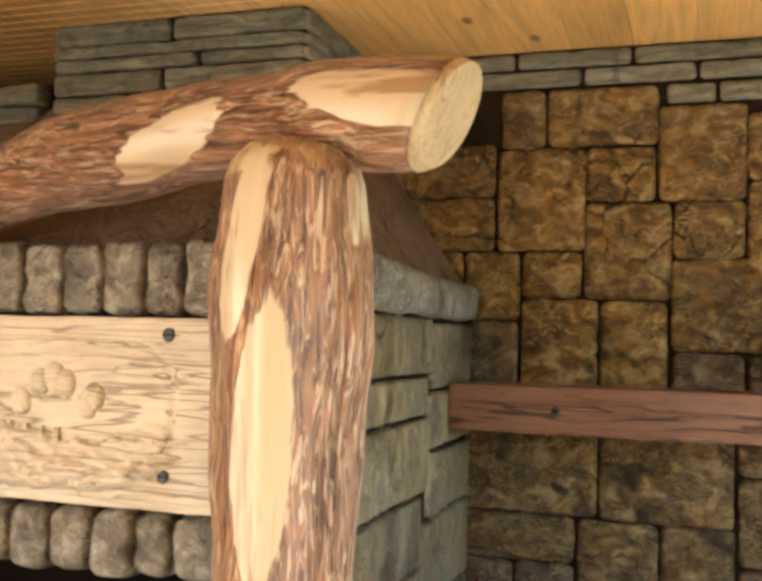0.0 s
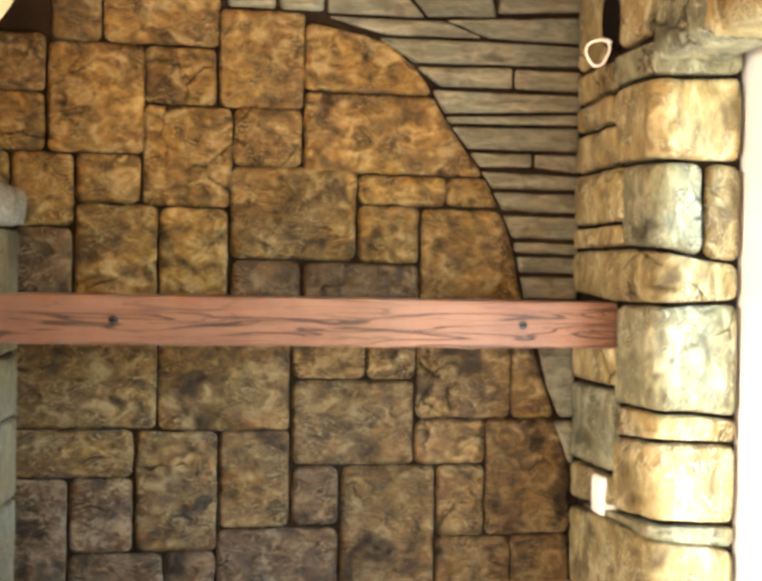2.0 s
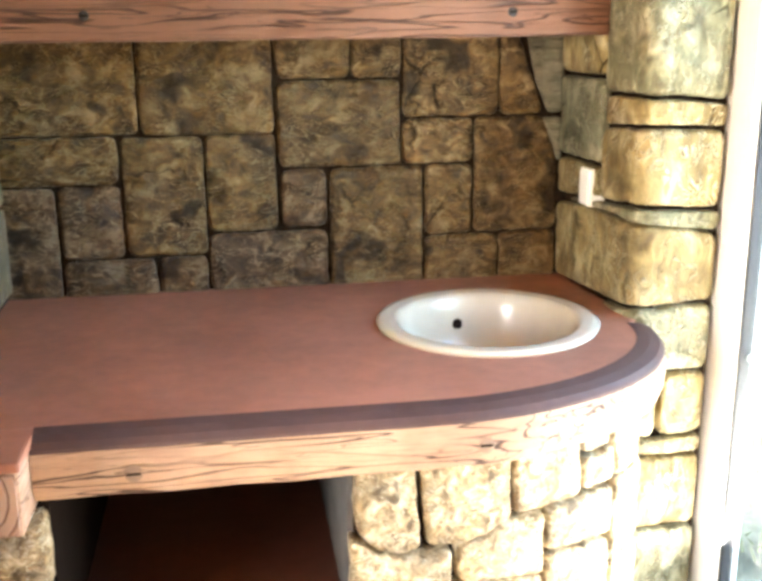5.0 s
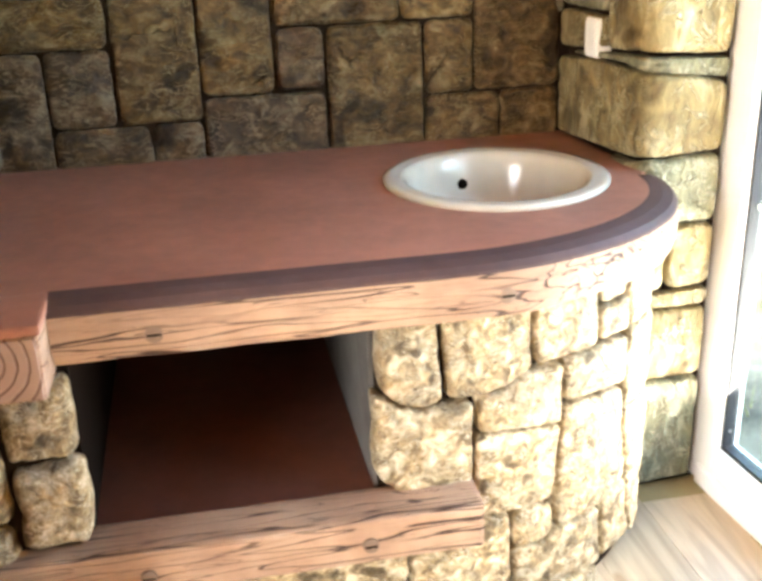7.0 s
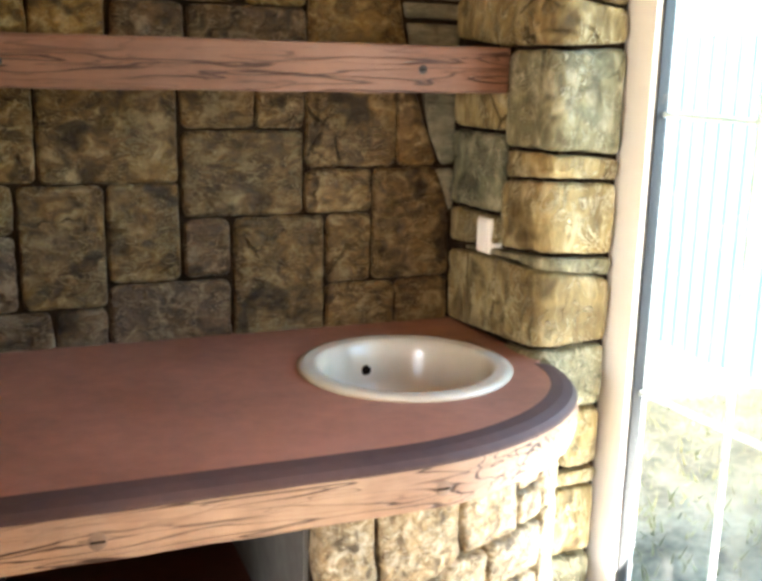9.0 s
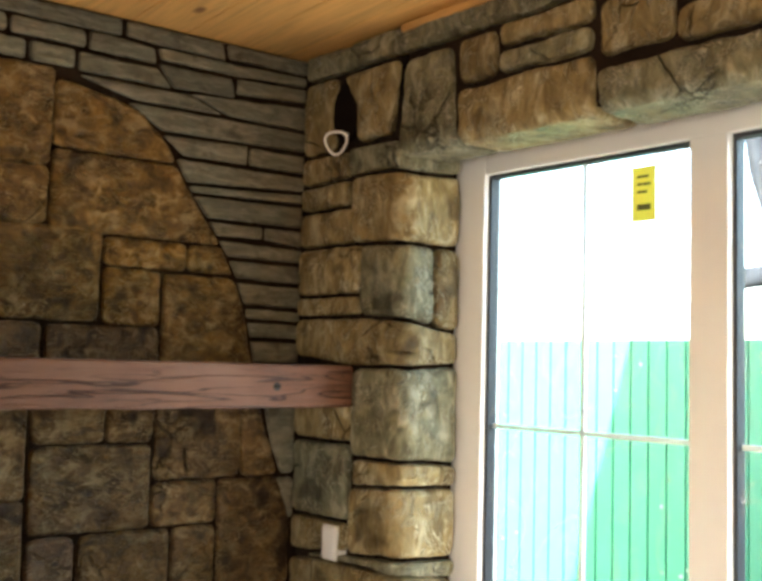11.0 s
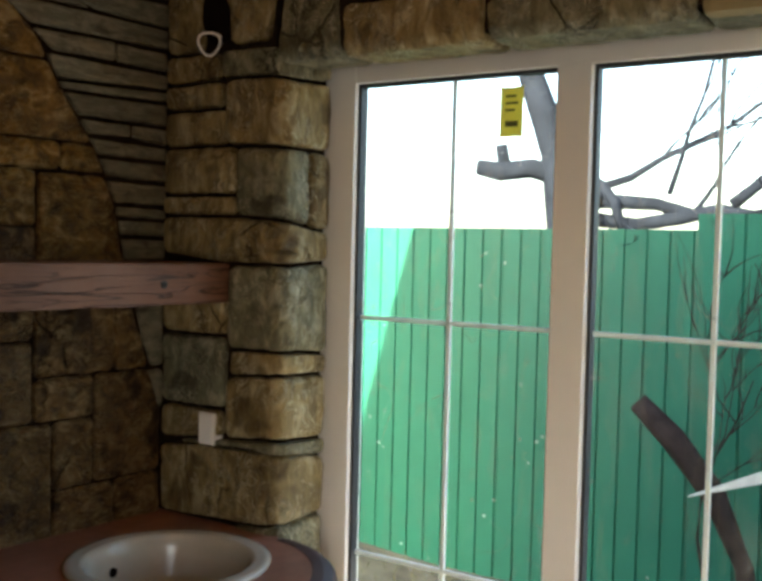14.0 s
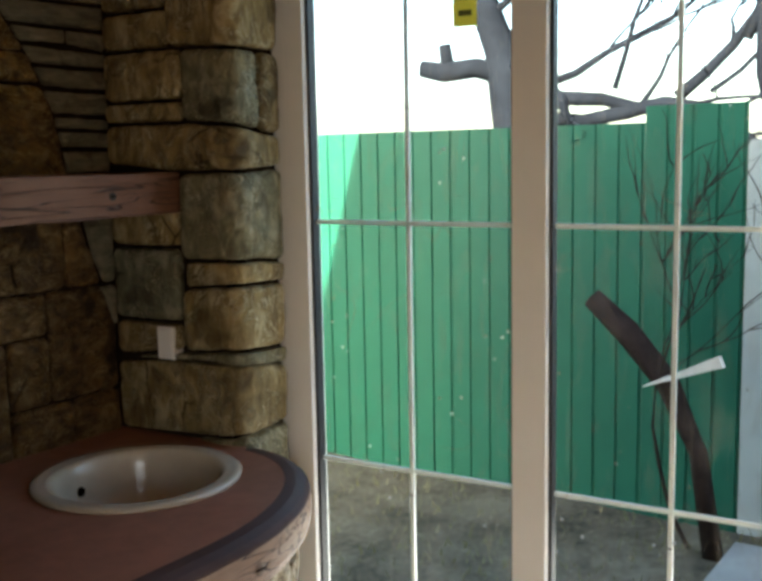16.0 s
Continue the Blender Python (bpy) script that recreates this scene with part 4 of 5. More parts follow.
BASE = [[(.160, .755), (.270, .755), (.283, .575), (.245, .565), (.20, .575), (.163, .615)], [(.283, .755), (.447, .755), (.452, .610), (.40, .580), (.36, .570), (.297, .572)], [(.459, .755), (.603, .755), (.606, .618), (.53, .612), (.462, .612)], [(.615, .755), (.70, .755), (.70, .70), (.617, .703)],
        [(.617, .692), (.72, .690), (.72, .618), (.619, .622)], [(.152, .600), (.20, .566), (.25, .556), (.337, .555), (.337, .372), (.21, .370), (.15, .43)], [(.350, .560), (.40, .570), (.452, .600), (.523, .600), (.522, .468), (.44, .478), (.352, .490)]]
BASE_MID = [[(.534, .605), (.712, .606), (.722, .495), (.62, .505), (.535, .515)], [(.348, .482), (.43, .470), (.521, .458), (.510, .292), (.43, .288), (.350, .296)], [(.533, .503), (.62, .494), (.705, .482), (.742, .250), (.65, .222), (.525, .220), (.522, .290)],
            [(.660, .212), (.750, .240), (.800, .07), (.668, .07)], [(.424, .282), (.511, .280), (.511, .215), (.498, .195), (.428, .198)], [(.218, .278), (.413, .280), (.418, .095), (.218, .10)], [(.430, .188), (.50, .186), (.52, .208), (.648, .205), (.656, .065), (.43, .085)]]
BASE_LOW = [[(.713, .755), (.86, .755), (.86, .625), (.732, .620)], [(.733, .608), (.90, .612), (.90, .42), (.733, .43)], [(.735, .415), (.90, .405), (.90, .05), (.812, .06), (.754, .26)], [(.22, .085), (.42, .080), (.42, .005), (.22, .005)], [(.43, .072), (.655, .052), (.655, .005), (.43, .005)],
            rect(-.60, -.34, .20, .285), rect(-.33, -.10, .20, .285), rect(-.09, .208, .165, .285), rect(-.60, -.42, .005, .19), rect(-.41, -.14, .005, .19), rect(-.13, .208, .005, .155)]
for poly in BASE + BASE_MID + BASE_LOW:
    cu, cv = sum(p[0] for p in poly) / len(poly), sum(p[1] for p in poly) / len(poly)
    poly = [(cu + (u - cu) * 1.035, cv + (v - cv) * 1.035) for u, v in poly]
    edge_stone = min(p[0] for p in poly) < 0.2 and max(p[1] for p in poly) > 0.38
    lay("stone", poly, 0.040 if edge_stone else 0.030, on_base, RUBBLE, base, rnd=0.015, wob=0.005, inset=0.006, lift=0.009)
def on_leg(u, v, d):
    return Vector((u, 1.70 - d, v))
def on_leg_side(u, v, d):
    return Vector((-0.40 + d * 0.6, u, v))
for q in ((-.505, -.385, .575, .725), (-.50, -.378, .40, .565), (-.66, -.515, .62, .73), (-.66, -.51, .46, .61), (-.66, -.51, .30, .45), (-.66, -.56, .15, .29)):
    lay("stone", rect(*q), 0.05, on_leg, RUBBLE, base, rnd=0.022, wob=0.008, inset=0.014, lift=0.008)

# ---- oven with hood and chimney ----
oven = empty("oven", "stone oven with grey mantel, carved pale board and slate chimney", "oven")
OX, OY = -0.615, 1.56
def bx(x):
    return x * 0.872
def bz(z):
    return 1.69 + (z - 1.69) * 0.885
part("body", box(-2.45, OX, OY, YB - 0.004, 1.285, 1.86), MORTAR, oven)
part("side", box(-0.74, OX, OY + 0.02, YB - 0.004, 0.0, 1.285), MORTAR, oven)
part("hearth_back", box(-2.45, -0.74, 2.2, YB - 0.004, 0.0, 1.285), BLACK, oven, "sooty hearth")
part("hearth_floor", box(-2.45, -0.74, OY, 2.2, 0.0, 0.6), BLACK, oven)
def on_side(u, v, d):
    return Vector((OX + d, u, v))
for q in ((1.585, 2.20, 1.63, 1.755), (2.21, 2.60, 1.60, 1.755), (1.585, 2.17, 1.535, 1.62), (2.18, 2.60, 1.46, 1.59), (1.585, 2.20, 1.36, 1.525), (2.21, 2.60, 1.30, 1.45),
          (1.585, 2.14, 1.20, 1.35), (2.15, 2.60, 1.10, 1.29), (1.585, 2.22, 0.9, 1.19), (2.23, 2.60, 0.87, 1.09)):
    # side stones use the colour with shade worked in
    lay("stone", rect(*q, 0.01), 0.016, on_side, SIDE_SHADED, oven, rnd=0.015, wob=0.006)
mant = rough_box(-0.78, -0.578, 1.565, YB - 0.006, 1.768, 1.868, 0.035, 0.010, 0.03)
part("mantel", mant, GREY, oven, "rough grey stone mantel slab", smooth=True)
def on_front(u, v, d):
    return Vector((u, OY - d, v))
x = -0.80
rs = random.Random(5)
while x > -2.3:
    w = rs.uniform(0.088, 0.112)
    lay("stone", rect(bx(x - w), bx(x - 0.002), bz(1.745), bz(1.898 + rs.uniform(-.006, .004))), 0.035, on_front, GREY, oven, rnd=0.022, wob=0.006, inset=0.009, lift=0.008)
    lay("stone", rect(bx(x - w), bx(x - 0.002), bz(1.215 + rs.uniform(-.008, .008)), bz(1.348)), 0.04, on_front, GREY, oven, rnd=0.026, wob=0.006, inset=0.010, lift=0.008)
    x -= w
# tapered hood
hood = bmesh.new()
lo = [(-2.45, OY + 0.07, 1.86), (-0.625, OY + 0.07, 1.86), (-0.625, YB - 0.004, 1.86), (-2.45, YB - 0.004, 1.86)]
hi = [(-1.85, 2.13, 2.30), (-0.905, 2.13, 2.30), (-0.905, YB - 0.004, 2.30), (-1.85, YB - 0.004, 2.30)]
lv, hv2 = [hood.verts.new(p) for p in lo], [hood.verts.new(p) for p in hi]
for i in range(4):
    hood.faces.new((lv[i], lv[(i + 1) % 4], hv2[(i + 1) % 4], hv2[i]))
hood.faces.new(lv)
hood.faces.new(hv2)
HOODMAT = stone("brown_hood_plaster", (0.17, 0.115, 0.075), (0.07, 0.045, 0.03), (0.26, 0.19, 0.13), 12, None, 0.3, 0.6, (1, 1, 1), 0.8, 0.2)
part("hood", hood, HOODMAT, oven, "dark brown tapered plaster hood")
part("chimney", box(-1.62, -0.92, 2.125, YB - 0.004, 2.24, TOP - 0.002), MORTAR, oven)
part("shoulder", box(-2.3, -1.62, 2.16, YB - 0.004, 2.24, 2.36), MORTAR, oven)
def on_chim_front(u, v, d):
    return Vector((u, 2.125 - d, v))
def on_chim_side(u, v, d):
    return Vector((-0.92 + d, u, v))
zz = 2.508
for h, cuts in ((0.058, (-1.28,)), (0.034, ()), (0.036, (-1.2,)), (0.06, (-1.30,)), (0.05, (-1.08, -1.4)), (0.05, (-1.5, -1.2))):
    xs = [-1.63, *sorted(cuts), -0.912]
    for a, b in zip(xs, xs[1:]):
        lay("slate", rect(a + 0.004, b - 0.004, zz - h + 0.006, zz), 0.016, on_chim_front, SLATE, oven, rnd=0.012, inset=0.008)
    lay("slate", rect(2.118, 2.40, zz - h + 0.006, zz), 0.016, on_chim_side, SLATE, oven, rnd=0.012, inset=0.008)
    lay("slate", rect(2.41, 2.60, zz - h + 0.006, zz), 0.016, on_chim_side, SLATE, oven, rnd=0.012, inset=0.008)
    zz -= h
for a, b, z0, z1 in ((-2.2, -1.9, 2.30, 2.355), (-1.89, -1.64, 2.30, 2.355), (-2.2, -1.64, 2.25, 2.292)):
    lay("slate", rect(a, b, z0, z1), 0.05, on_chim_front, SLATE, oven, rnd=0.012, inset=0.008)

# carved board
board = empty("carved_board", "pale carved wooden board with a landscape relief and nails", "relief board")
part("plank", rough_box(-2.0, bx(-0.86), OY - 0.045, OY - 0.002, bz(1.355), bz(1.74), 0.05, 0.003, 0.008), PALEWOOD, board)
def carved_scene():
    """Low relief in an oval field: a sky, two hills, furrowed ground."""
    bm = bmesh.new()
    nx, nz = 150, 66
    x0, x1, z0, z1 = -1.62, -0.775, 1.405, 1.715
    grid = []
    for j in range(nz + 1):
        row = []
        for i in range(nx + 1):
            x, z = x0 + (x1 - x0) * i / nx, z0 + (z1 - z0) * j / nz
            f = max(0.0, 1 - ((x + 1.2) / 0.33) ** 4 - ((z - 1.56) / 0.145) ** 4)
            f = min(1.0, f * 2.5)
            ground = 1.53 + 0.020 * math.sin(x * 13) + 0.012 * noise.noise(Vector((x * 22, 0, 3)))
            front = 1.475 + 0.014 * math.sin(x * 21 + 1)
            h = 0.004 * noise.noise(Vector((x * 12, z * 60, 2)))
            if z < ground:
                h += 0.010 + 0.011 * noise.noise(Vector((x * 34 + z * 40, z * 70, 0)))
            if z < front:
                h += 0.008 + 0.010 * noise.noise(Vector((x * 46, z * 46, 8)))
            h = h * f - 0.004 * math.exp(-((f - 0.35) / 0.2) ** 2) * (0 < f < 1)
            row.append(bm.verts.new((x, OY - 0.0485 - h if 0 < i < nx and 0 < j < nz else OY - 0.04, z)))
        grid.append(row)
    for a, b in zip(grid, grid[1:]):
        for i in range(nx):
            bm.faces.new((a[i], a[i + 1], b[i + 1], b[i]))
    return bm
part("carved_relief", carved_scene(), PALEWOOD, board, smooth=True)
rel = random.Random(9)
for k in range(13):
    # splits running in from the sawn end of the board
    z = bz(1.375 + 0.35 * (k + rel.uniform(-.3, .3)) / 12)
    ln = rel.uniform(0.02, 0.085)
    bm = bmesh.new()
    xe = bx(-0.86) + 0.001
    ring = [bm.verts.new(p) for p in ((xe, OY - 0.0475, z - 0.0025), (xe, OY - 0.0475, z + 0.0025), (xe - ln * 0.5, OY - 0.0490, z + 0.0025), (xe - ln, OY - 0.0485, z + rel.uniform(-.004, .004)), (xe - ln * 0.5, OY - 0.0490, z - 0.001))]
    f = bm.faces.new(ring)
    ex = bmesh.ops.extrude_face_region(bm, geom=[f])
    for v in ex["geom"]:
        if isinstance(v, bmesh.types.BMVert):
            v.co.y += 0.012
    part("split", bm, BOLTWOOD, board)
for cx, cz in ((-1.30, 1.615), (-1.27, 1.60), (-1.335, 1.60), (-1.20, 1.575), (-1.215, 1.56), (-1.38, 1.56)):
    bm = bmesh.new()
    bmesh.ops.create_uvsphere(bm, u_segments=14, v_segments=8, radius=0.024)
    for v in bm.verts:
        v.co = Vector((bx(cx) + v.co.x, OY - 0.045 + v.co.y * 0.55, bz(cz) + v.co.z * 1.2))
    part("carved_treetop", bm, PALEWOOD, board, smooth=True)
for cx, cz in ((-1.45, 1.53), (-1.41, 1.52), (-1.37, 1.515), (-1.33, 1.512), (-1.29, 1.51)):
    part("carved_fence_post", box(bx(cx), bx(cx) + 0.012, OY - 0.056, OY - 0.044, bz(cz - 0.06), bz(cz), 0.003), PALEWOOD, board)
for z in (1.706, 1.425):
    bolt(bx(-1.03), OY - 0.046, bz(z), board, 0.013)

# log frame
def log_mesh(points, radii, seg=72):
    bm = tube(points, radii, seg, 0.06)
    for v in bm.verts:
        v.co += noise.noise_vector(v.co * 5.0) * 0.012
    return bm
post = empty("log_post", "thick peeled log post with brown bark and bare cream patches", "log post")
zs = [0.0 + k * 0.03 for k in range(68)]
def post_r(z):
    r = 0.118 + 0.009 * math.sin(z * 4.0 + 0.5)
    if z > 1.80:
        r *= 1 - 0.12 * (z - 1.80) / 0.2
    if z > 1.95:
        r *= max(0.2, math.sqrt(max(0.0, 1 - ((z - 1.95) / 0.085) ** 2)))
    return r
trunk = log_mesh([(-0.62 + 0.008 * math.sin(z * 3), 1.42 + 0.008 * math.cos(z * 4), z) for z in zs], [post_r(z) for z in zs])
for v in trunk.verts:
    e = Vector((v.co.x + 0.62, v.co.y - 1.42, 0))
    ang = math.atan2(e.y, e.x)
    f = noise.noise(Vector((math.cos(ang) * 5.5, math.sin(ang) * 5.5, v.co.z * 2.2)))
    v.co += e.normalized() * 0.007 * f
part("trunk", trunk, POSTBARK, post, smooth=True)
stub = tube([(-0.60, 1.36, 1.22), (-0.56, 1.295, 1.262), (-0.555, 1.287, 1.267)], [0.075, 0.062, 0.05], 28, 0.05)
part("branch_stub", stub, BARE, post, "sawn cream branch stub", smooth=False)

beam_log = empty("log_beam", "peeled log beam with sawn cream end resting on the post", "log beam")
A, B = Vector((-2.3, 1.66, 1.90)), Vector((-0.395, 1.45, 2.045))
def log_line(k):
    p = A.lerp(B, k)
    if k > 0.57:
        p.z = 2.003 + 0.186 * (k - 0.57) - 0.70 * (k - 0.57) * (k - 0.92)
    else:
        p.z = 2.003 - 0.38 * (0.57 - k)
    return p
pts = [log_line(k / 60) for k in range(61)]
AXIS = (pts[-1] - pts[-4]).normalized()
TIP = pts[-1].copy()
def slant_cut(bm):
    """Lean the sawn end over, its top reaching further out."""
    for v in bm.verts:
        w = (v.co - TIP).dot(AXIS)
        if w > -0.15:
            f = min(1.0, (w + 0.15) / 0.15)
            v.co += AXIS * 0.40 * f * (v.co - TIP - AXIS * w).z
    return bm
lm = slant_cut(log_mesh(pts, [0.085 + 0.005 * math.sin(k * 0.35) + (0.004 if k > 45 else 0) for k in range(61)]))
part("trunk", lm, LOGBARK, beam_log, smooth=True)
d = (pts[-1] - pts[-4]).normalized()
e0 = pts[-1] - d * 0.03
part("sawn_end", slant_cut(tube([e0, e0 + d * 0.03, e0 + d * 0.050, e0 + d * 0.056], [0.090, 0.091, 0.083, 0.06], 40, 0.04)), BARE, beam_log, "sawn cream end")

# ---- outdoors ----
ground = bmesh.new()
bmesh.ops.create_grid(ground, x_segments=110, y_segments=110, size=120)
for v in ground.verts:
    r = math.hypot(v.co.x, v.co.y)
    v.co.x, v.co.y = v.co.x * (0.08 + 0.92 * min(1, r / 120)), v.co.y * (0.08 + 0.92 * min(1, r / 120))
    v.co.z = -0.32 + 0.03 * noise.noise(v.co * 1.4)
tagged(part("ground", ground, EARTH, smooth=True), "bare earth yard with dry grass", "ground", kind="structure")
GX = 4.0
def ribbed(y0, y1, z0, z1, mat, name, parent, pitch=0.13, dep=0.010):
    """Profiled steel sheet with narrow vertical grooves."""
    bm = bmesh.new()
    cols = []
    y = y1
    while y > y0:
        for o, dd in ((0, 0), (0.110, 0), (0.114, dep), (0.126, dep), (0.13, 0)):
            if y - o >= y0 - 1e-6:
                cols.append((y - o, dd))
        y -= pitch
    lowv = [bm.verts.new((GX + dd, yy, z0)) for yy, dd in cols]
    topv = [bm.verts.new((GX + dd, yy, z1)) for yy, dd in cols]
    for i in range(len(cols) - 1):
        bm.faces.new((lowv[i], lowv[i + 1], topv[i + 1], topv[i]))
    ex = bmesh.ops.extrude_face_region(bm, geom=list(bm.faces))
    for v in ex["geom"]:
        if isinstance(v, bmesh.types.BMVert):
            v.co.x += 0.004
    return part(name, bm, mat, parent)
fence = empty("fence", "green ribbed sheet-metal yard fence in the shade", "fence")
y = 8.0
while y > 2.2:
    ribbed(max(2.115, y - 1.17), y, -0.34, 1.80, GREEN, "sheet", fence)
    y -= 1.172
ribbed(1.62, 2.14, -0.34, 1.885, GREEN, "sheet", fence)
for yy in (6.9, 4.48, 2.113):
    part("post", box(GX + 0.03, GX + 0.09, yy - 0.03, yy + 0.03, -0.4, 1.76), GREEN, fence)
part("rail", box(GX + 0.03, GX + 0.06, 1.7, 8.0, 1.5, 1.54), GREEN, fence)
pale = empty("pale_fence", "pale zinc ribbed sheet fence beyond the green one", "fence")
ribbed(-4.0, 1.618, -0.34, 1.70, ZINC, "sheet", pale)
# concrete path along the yard
path_bm = box(2.6, 3.7, -3.0, 1.55, -0.40, -0.255, 0.01)
tagged(part("pavement", path_bm, PAVING), "grey concrete yard path", "path", kind="structure")

def limb(start, way, length, r, rng, depth, out):
    pts, rad = [Vector(start)], [r]
    d = Vector(way).normalized()
    n = 7
    for k in range(n):
        d = (d + Vector((rng.uniform(-.3, .3), rng.uniform(-.3, .3), rng.uniform(-.2, .26)))).normalized()
        pts.append(pts[-1] + d * length / n)
        rad.append(r * (1 - 0.72 * (k + 1) / n))
    out.append((pts, rad))
    if depth > 0:
        for _ in range(4 if depth > 1 else 3):
            k = rng.randint(2, n - 1)
            w = (pts[k + 1] - pts[k]).normalized() + Vector((rng.uniform(-.8, .8), rng.uniform(-.9, .9), rng.uniform(-.3, .8)))
            limb(pts[k], w, length * rng.uniform(.45, .7), max(0.004, rad[k] * 0.5), rng, depth - 1, out)

def bare_tree(name, label, trunk_pts, trunk_r, limbs, seed):
    t = empty(name, label, "tree", at=(0, 0, 0))
    part("trunk", tube(trunk_pts, trunk_r, 14, 0.25), BARK, t, smooth=True)
    rng = random.Random(seed)
    for s, w, ln, r in limbs:
        got = []
        limb(s, w, ln, r, rng, 3, got)
        whole = bmesh.new()
        for pts, rad in got:
            b = tube(pts, rad, 6 if rad[0] < 0.03 else 10, 0.15)
            me = bpy.data.meshes.new("tmp")
            b.to_mesh(me)
            b.free()
            whole.from_mesh(me)
            bpy.data.meshes.remove(me)
        part("branch", whole, BARK, t, smooth=True)
bare_tree("bare_tree", "leafless grey fruit tree with sawn limbs behind the fence", [(5.0, 3.2, -0.35), (5.0, 3.3, 1.2), (5.0, 3.45, 1.95), (5.02, 3.52, 2.35), (5.05, 3.66, 2.65), (5.1, 3.8, 2.95), (5.1, 3.95, 3.6)],
          [0.16, 0.14, 0.12, 0.11, 0.10, 0.09, 0.05],
          [((5.0, 3.46, 2.25), (0.05, -0.8, -0.25), 1.2, 0.05), ((5.0, 3.2, 2.1), (0.1, -1, 0.25), 1.6, 0.03), ((5.0, 3.3, 2.02), (0, -1, -0.12), 1.8, 0.055), ((5.05, 3.6, 2.6), (0.3, -0.7, 0.5), 1.6, 0.03), ((5.0, 2.3, 1.98), (0, -0.9, 0.5), 1.5, 0.04), ((5.0, 1.9, 2.3), (0.1, -0.3, 1), 1.2, 0.035), ((5.0, 2.7, 2.05), (0, -0.6, 0.9), 1.5, 0.020), ((5.0, 2.1, 2.0), (0, -0.9, 0.5), 1.4, 0.020), ((5.0, 1.6, 2.1), (0, 0.5, 0.9), 1.3, 0.018)], 3)
part_tree = bpy.data.objects["bare_tree"]
part("leader", tube([(5.02, 1.70, 1.75), (5.0, 1.78, 2.1), (5.0, 1.80, 2.5), (5.02, 1.84, 3.0)], [0.06, 0.055, 0.05, 0.04], 12, 0.2), BARK, part_tree, smooth=True)
part("bough", tube([(5.0, 3.3, 1.9), (5.0, 2.9, 1.86), (5.0, 2.62, 1.90), (5.0, 2.38, 1.95), (5.02, 1.9, 1.85)], [0.05, 0.045, 0.05, 0.045, 0.05], 12, 0.3), BARK, part_tree, smooth=True)
cut = tube([(5.0, 3.46, 2.18), (5.0, 3.7, 2.25), (5.0, 3.95, 2.23), (5.0, 4.13, 2.27)], [0.08, 0.075, 0.07, 0.06], 12, 0.2)
sawn = empty("sawn_limb", "thick grey sawn-off limb above the fence", "tree limb")
part("limb", cut, BARK, sawn, smooth=True)
part("spur", tube([(5.0, 3.92, 2.25), (5.0, 3.95, 2.42)], [0.05, 0.045], 10, 0.2), BARK, sawn, smooth=True)
# dry shrub and a leaning pale board by the fence
shrub = empty("dry_shrub", "dead broken tree with thin twigs before the fence", "shrub")
rng = random.Random(21)
got = []
limb((3.6, 1.75, -0.3), (0.02, 0.35, 1), 1.5, 0.012, rng, 3, got)
whole = bmesh.new()
for pts, rad in got:
    b = tube(pts, rad, 5)
    me = bpy.data.meshes.new("tmp")
    b.to_mesh(me)
    b.free()
    whole.from_mesh(me)
    bpy.data.meshes.remove(me)
part("stems", whole, DRY, shrub)
stump = tube([(3.6, 1.62, -0.33), (3.6, 1.70, 0.2), (3.6, 1.87, 0.52), (3.61, 2.08, 0.76), (3.62, 2.27, 0.92)], [0.05, 0.045, 0.050, 0.058, 0.052], 14, 0.6)
part("trunk", stump, DRY, shrub, "dark leaning broken trunk", smooth=True)
splinter = box(-0.02, 0.02, -0.20, 0.20, -0.03, 0.03, 0.003)
for v in splinter.verts:
    k = (v.co.y + 0.20) / 0.40
    v.co.z = v.co.z * (1.0 - 0.85 * k) + 0.012 * noise.noise(v.co * 9)
plank = part("leaning_board", splinter, PAPER)
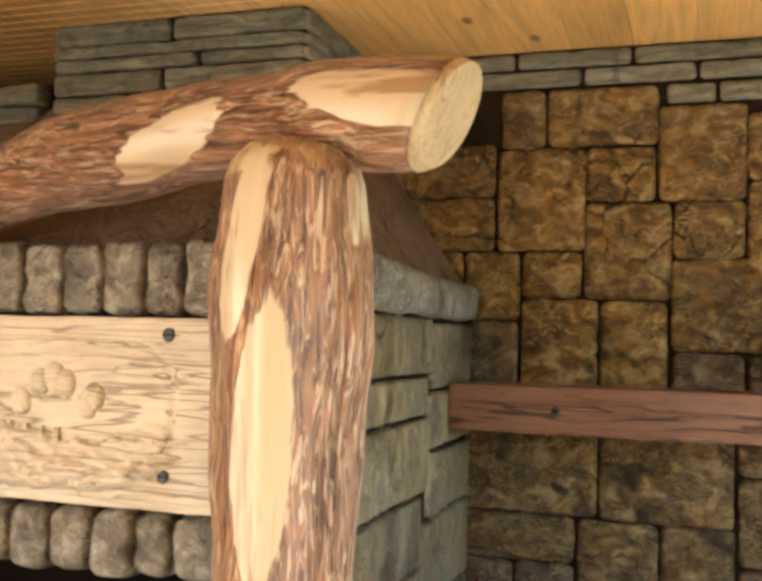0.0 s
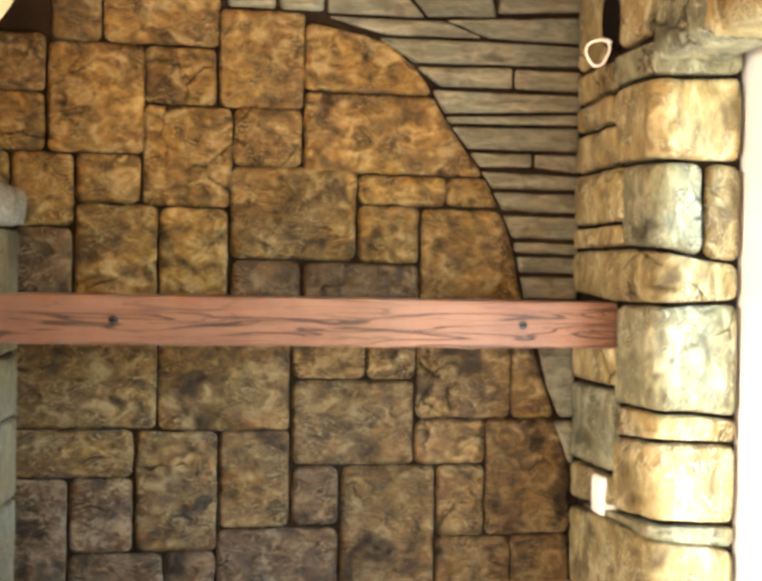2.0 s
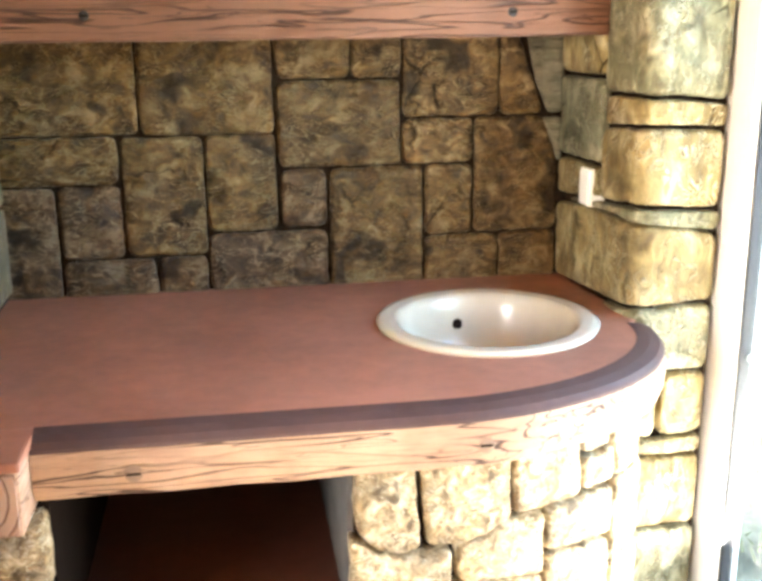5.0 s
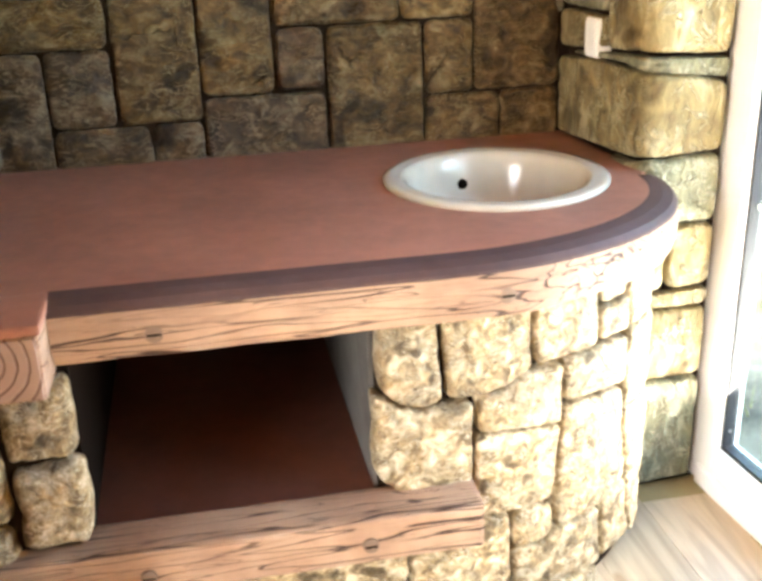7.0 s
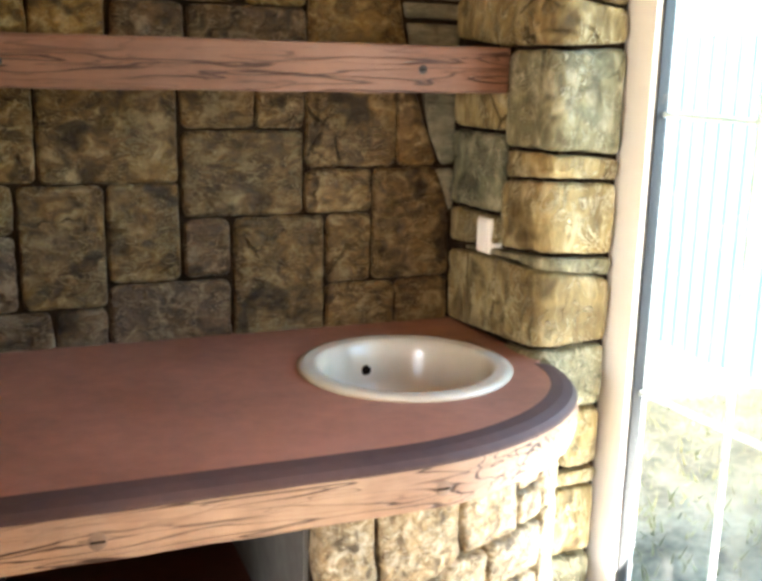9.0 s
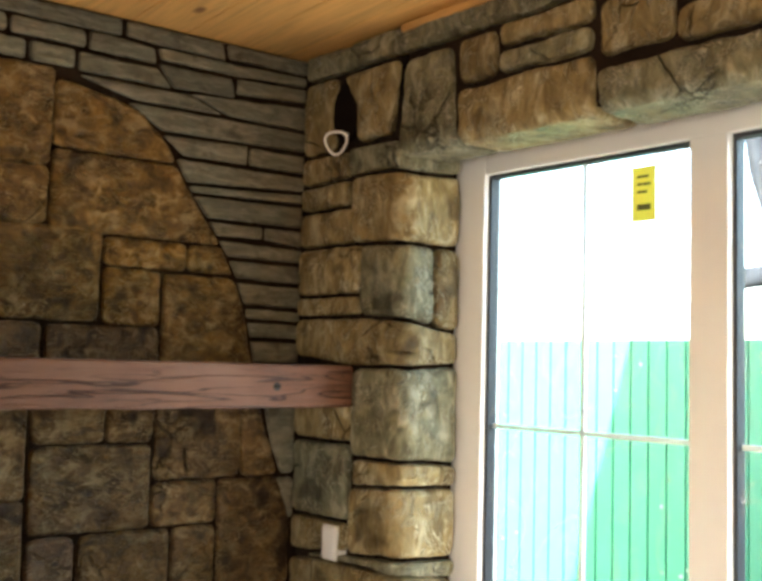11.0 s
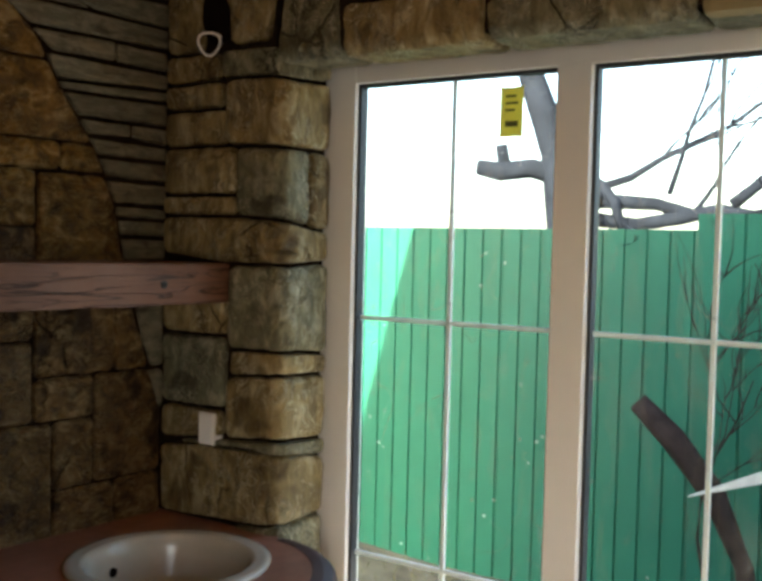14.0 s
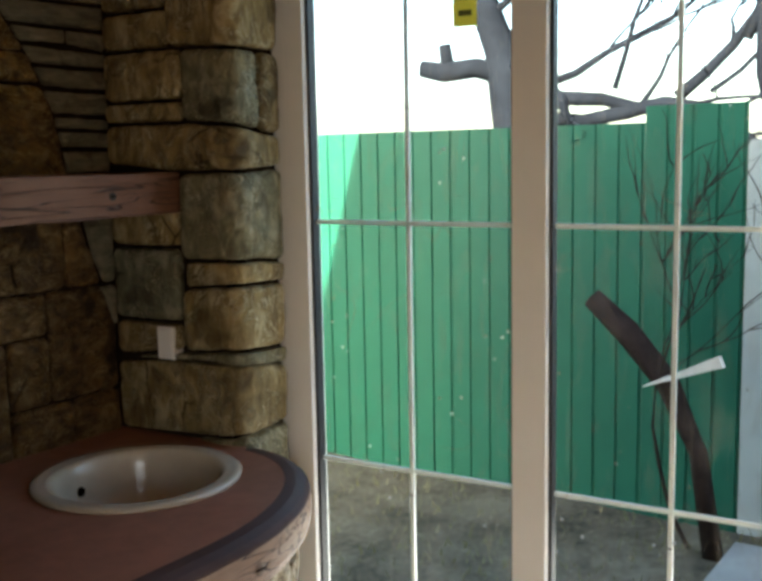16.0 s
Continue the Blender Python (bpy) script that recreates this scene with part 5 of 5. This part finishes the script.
plank.matrix_world = pose(3.48, 1.76, 0.60, -24, 0, 0)
tagged(plank, "pale splintered board leaning in the shrub", "board")
# dry grass tufts
gr = bmesh.new()
rg = random.Random(8)
for k in range(2600):
    c = Vector((rg.uniform(1.7, 3.95), rg.uniform(1.0, 5.5), -0.33))
    if 2.55 < c.x < 3.75 and c.y < 1.6:
        continue
    a = rg.uniform(0, 6.28)
    hgt = rg.uniform(0.02, 0.08)
    sd = Vector((math.cos(a), math.sin(a), 0)) * 0.006
    tip = c + Vector((rg.uniform(-.04, .04), rg.uniform(-.04, .04), hgt))
    gr.faces.new([gr.verts.new(c - sd), gr.verts.new(c + sd), gr.verts.new(tip)])
STRAW = plain("dry_grass", (0.22, 0.20, 0.09), 0.9, 0, 0.4, 20, 0.0)
tagged(part("grass", gr, STRAW), "short dry grass and litter in the yard", "grass", kind="stuff")
# unseen house end and overlong roof slope, added to shape the yard's shadow
tagged(part("house_wall", box(-2.75, 1.12, 2.9, 3.58, -0.35, 2.9), WALLPAINT), "unseen plastered house end added to shade the fence", "wall", kind="structure")
rf = bmesh.new()
rv = [rf.verts.new(p) for p in ((1.62, -2.8, 2.92), (1.62, 3.70, 2.92), (-12.0, 3.70, 4.28), (-12.0, -2.8, 4.28))]
rv2 = [rf.verts.new(v.co + Vector((0, 0, 0.08))) for v in rv]
rf.faces.new(rv)
rf.faces.new(rv2)
for i in range(4):
    rf.faces.new((rv[i], rv[(i + 1) % 4], rv2[(i + 1) % 4], rv2[i]))
tagged(part("roof", rf, SHADOW_ROOF), "unseen brown roof slope added to shape the fence shadow", "roof", kind="structure")

# ---- floor boards ----
xb = -2.58
k = 0
rfb = random.Random(2)
while xb < 1.02:
    y = -2.2 + rfb.uniform(0, 1.0)
    ys = [-2.2, y, y + 1.28, y + 2.56, y + 3.84]
    for a, b in zip(ys, ys[1:]):
        a, b = max(a, -2.2), min(b, 2.6)
        if b - a > 0.1:
            part("floor_board", box(xb, xb + 0.192, a + 0.001, b - 0.001, -0.008, 0.0, 0.0012), LAMINATE, floor)
    xb += 0.1935
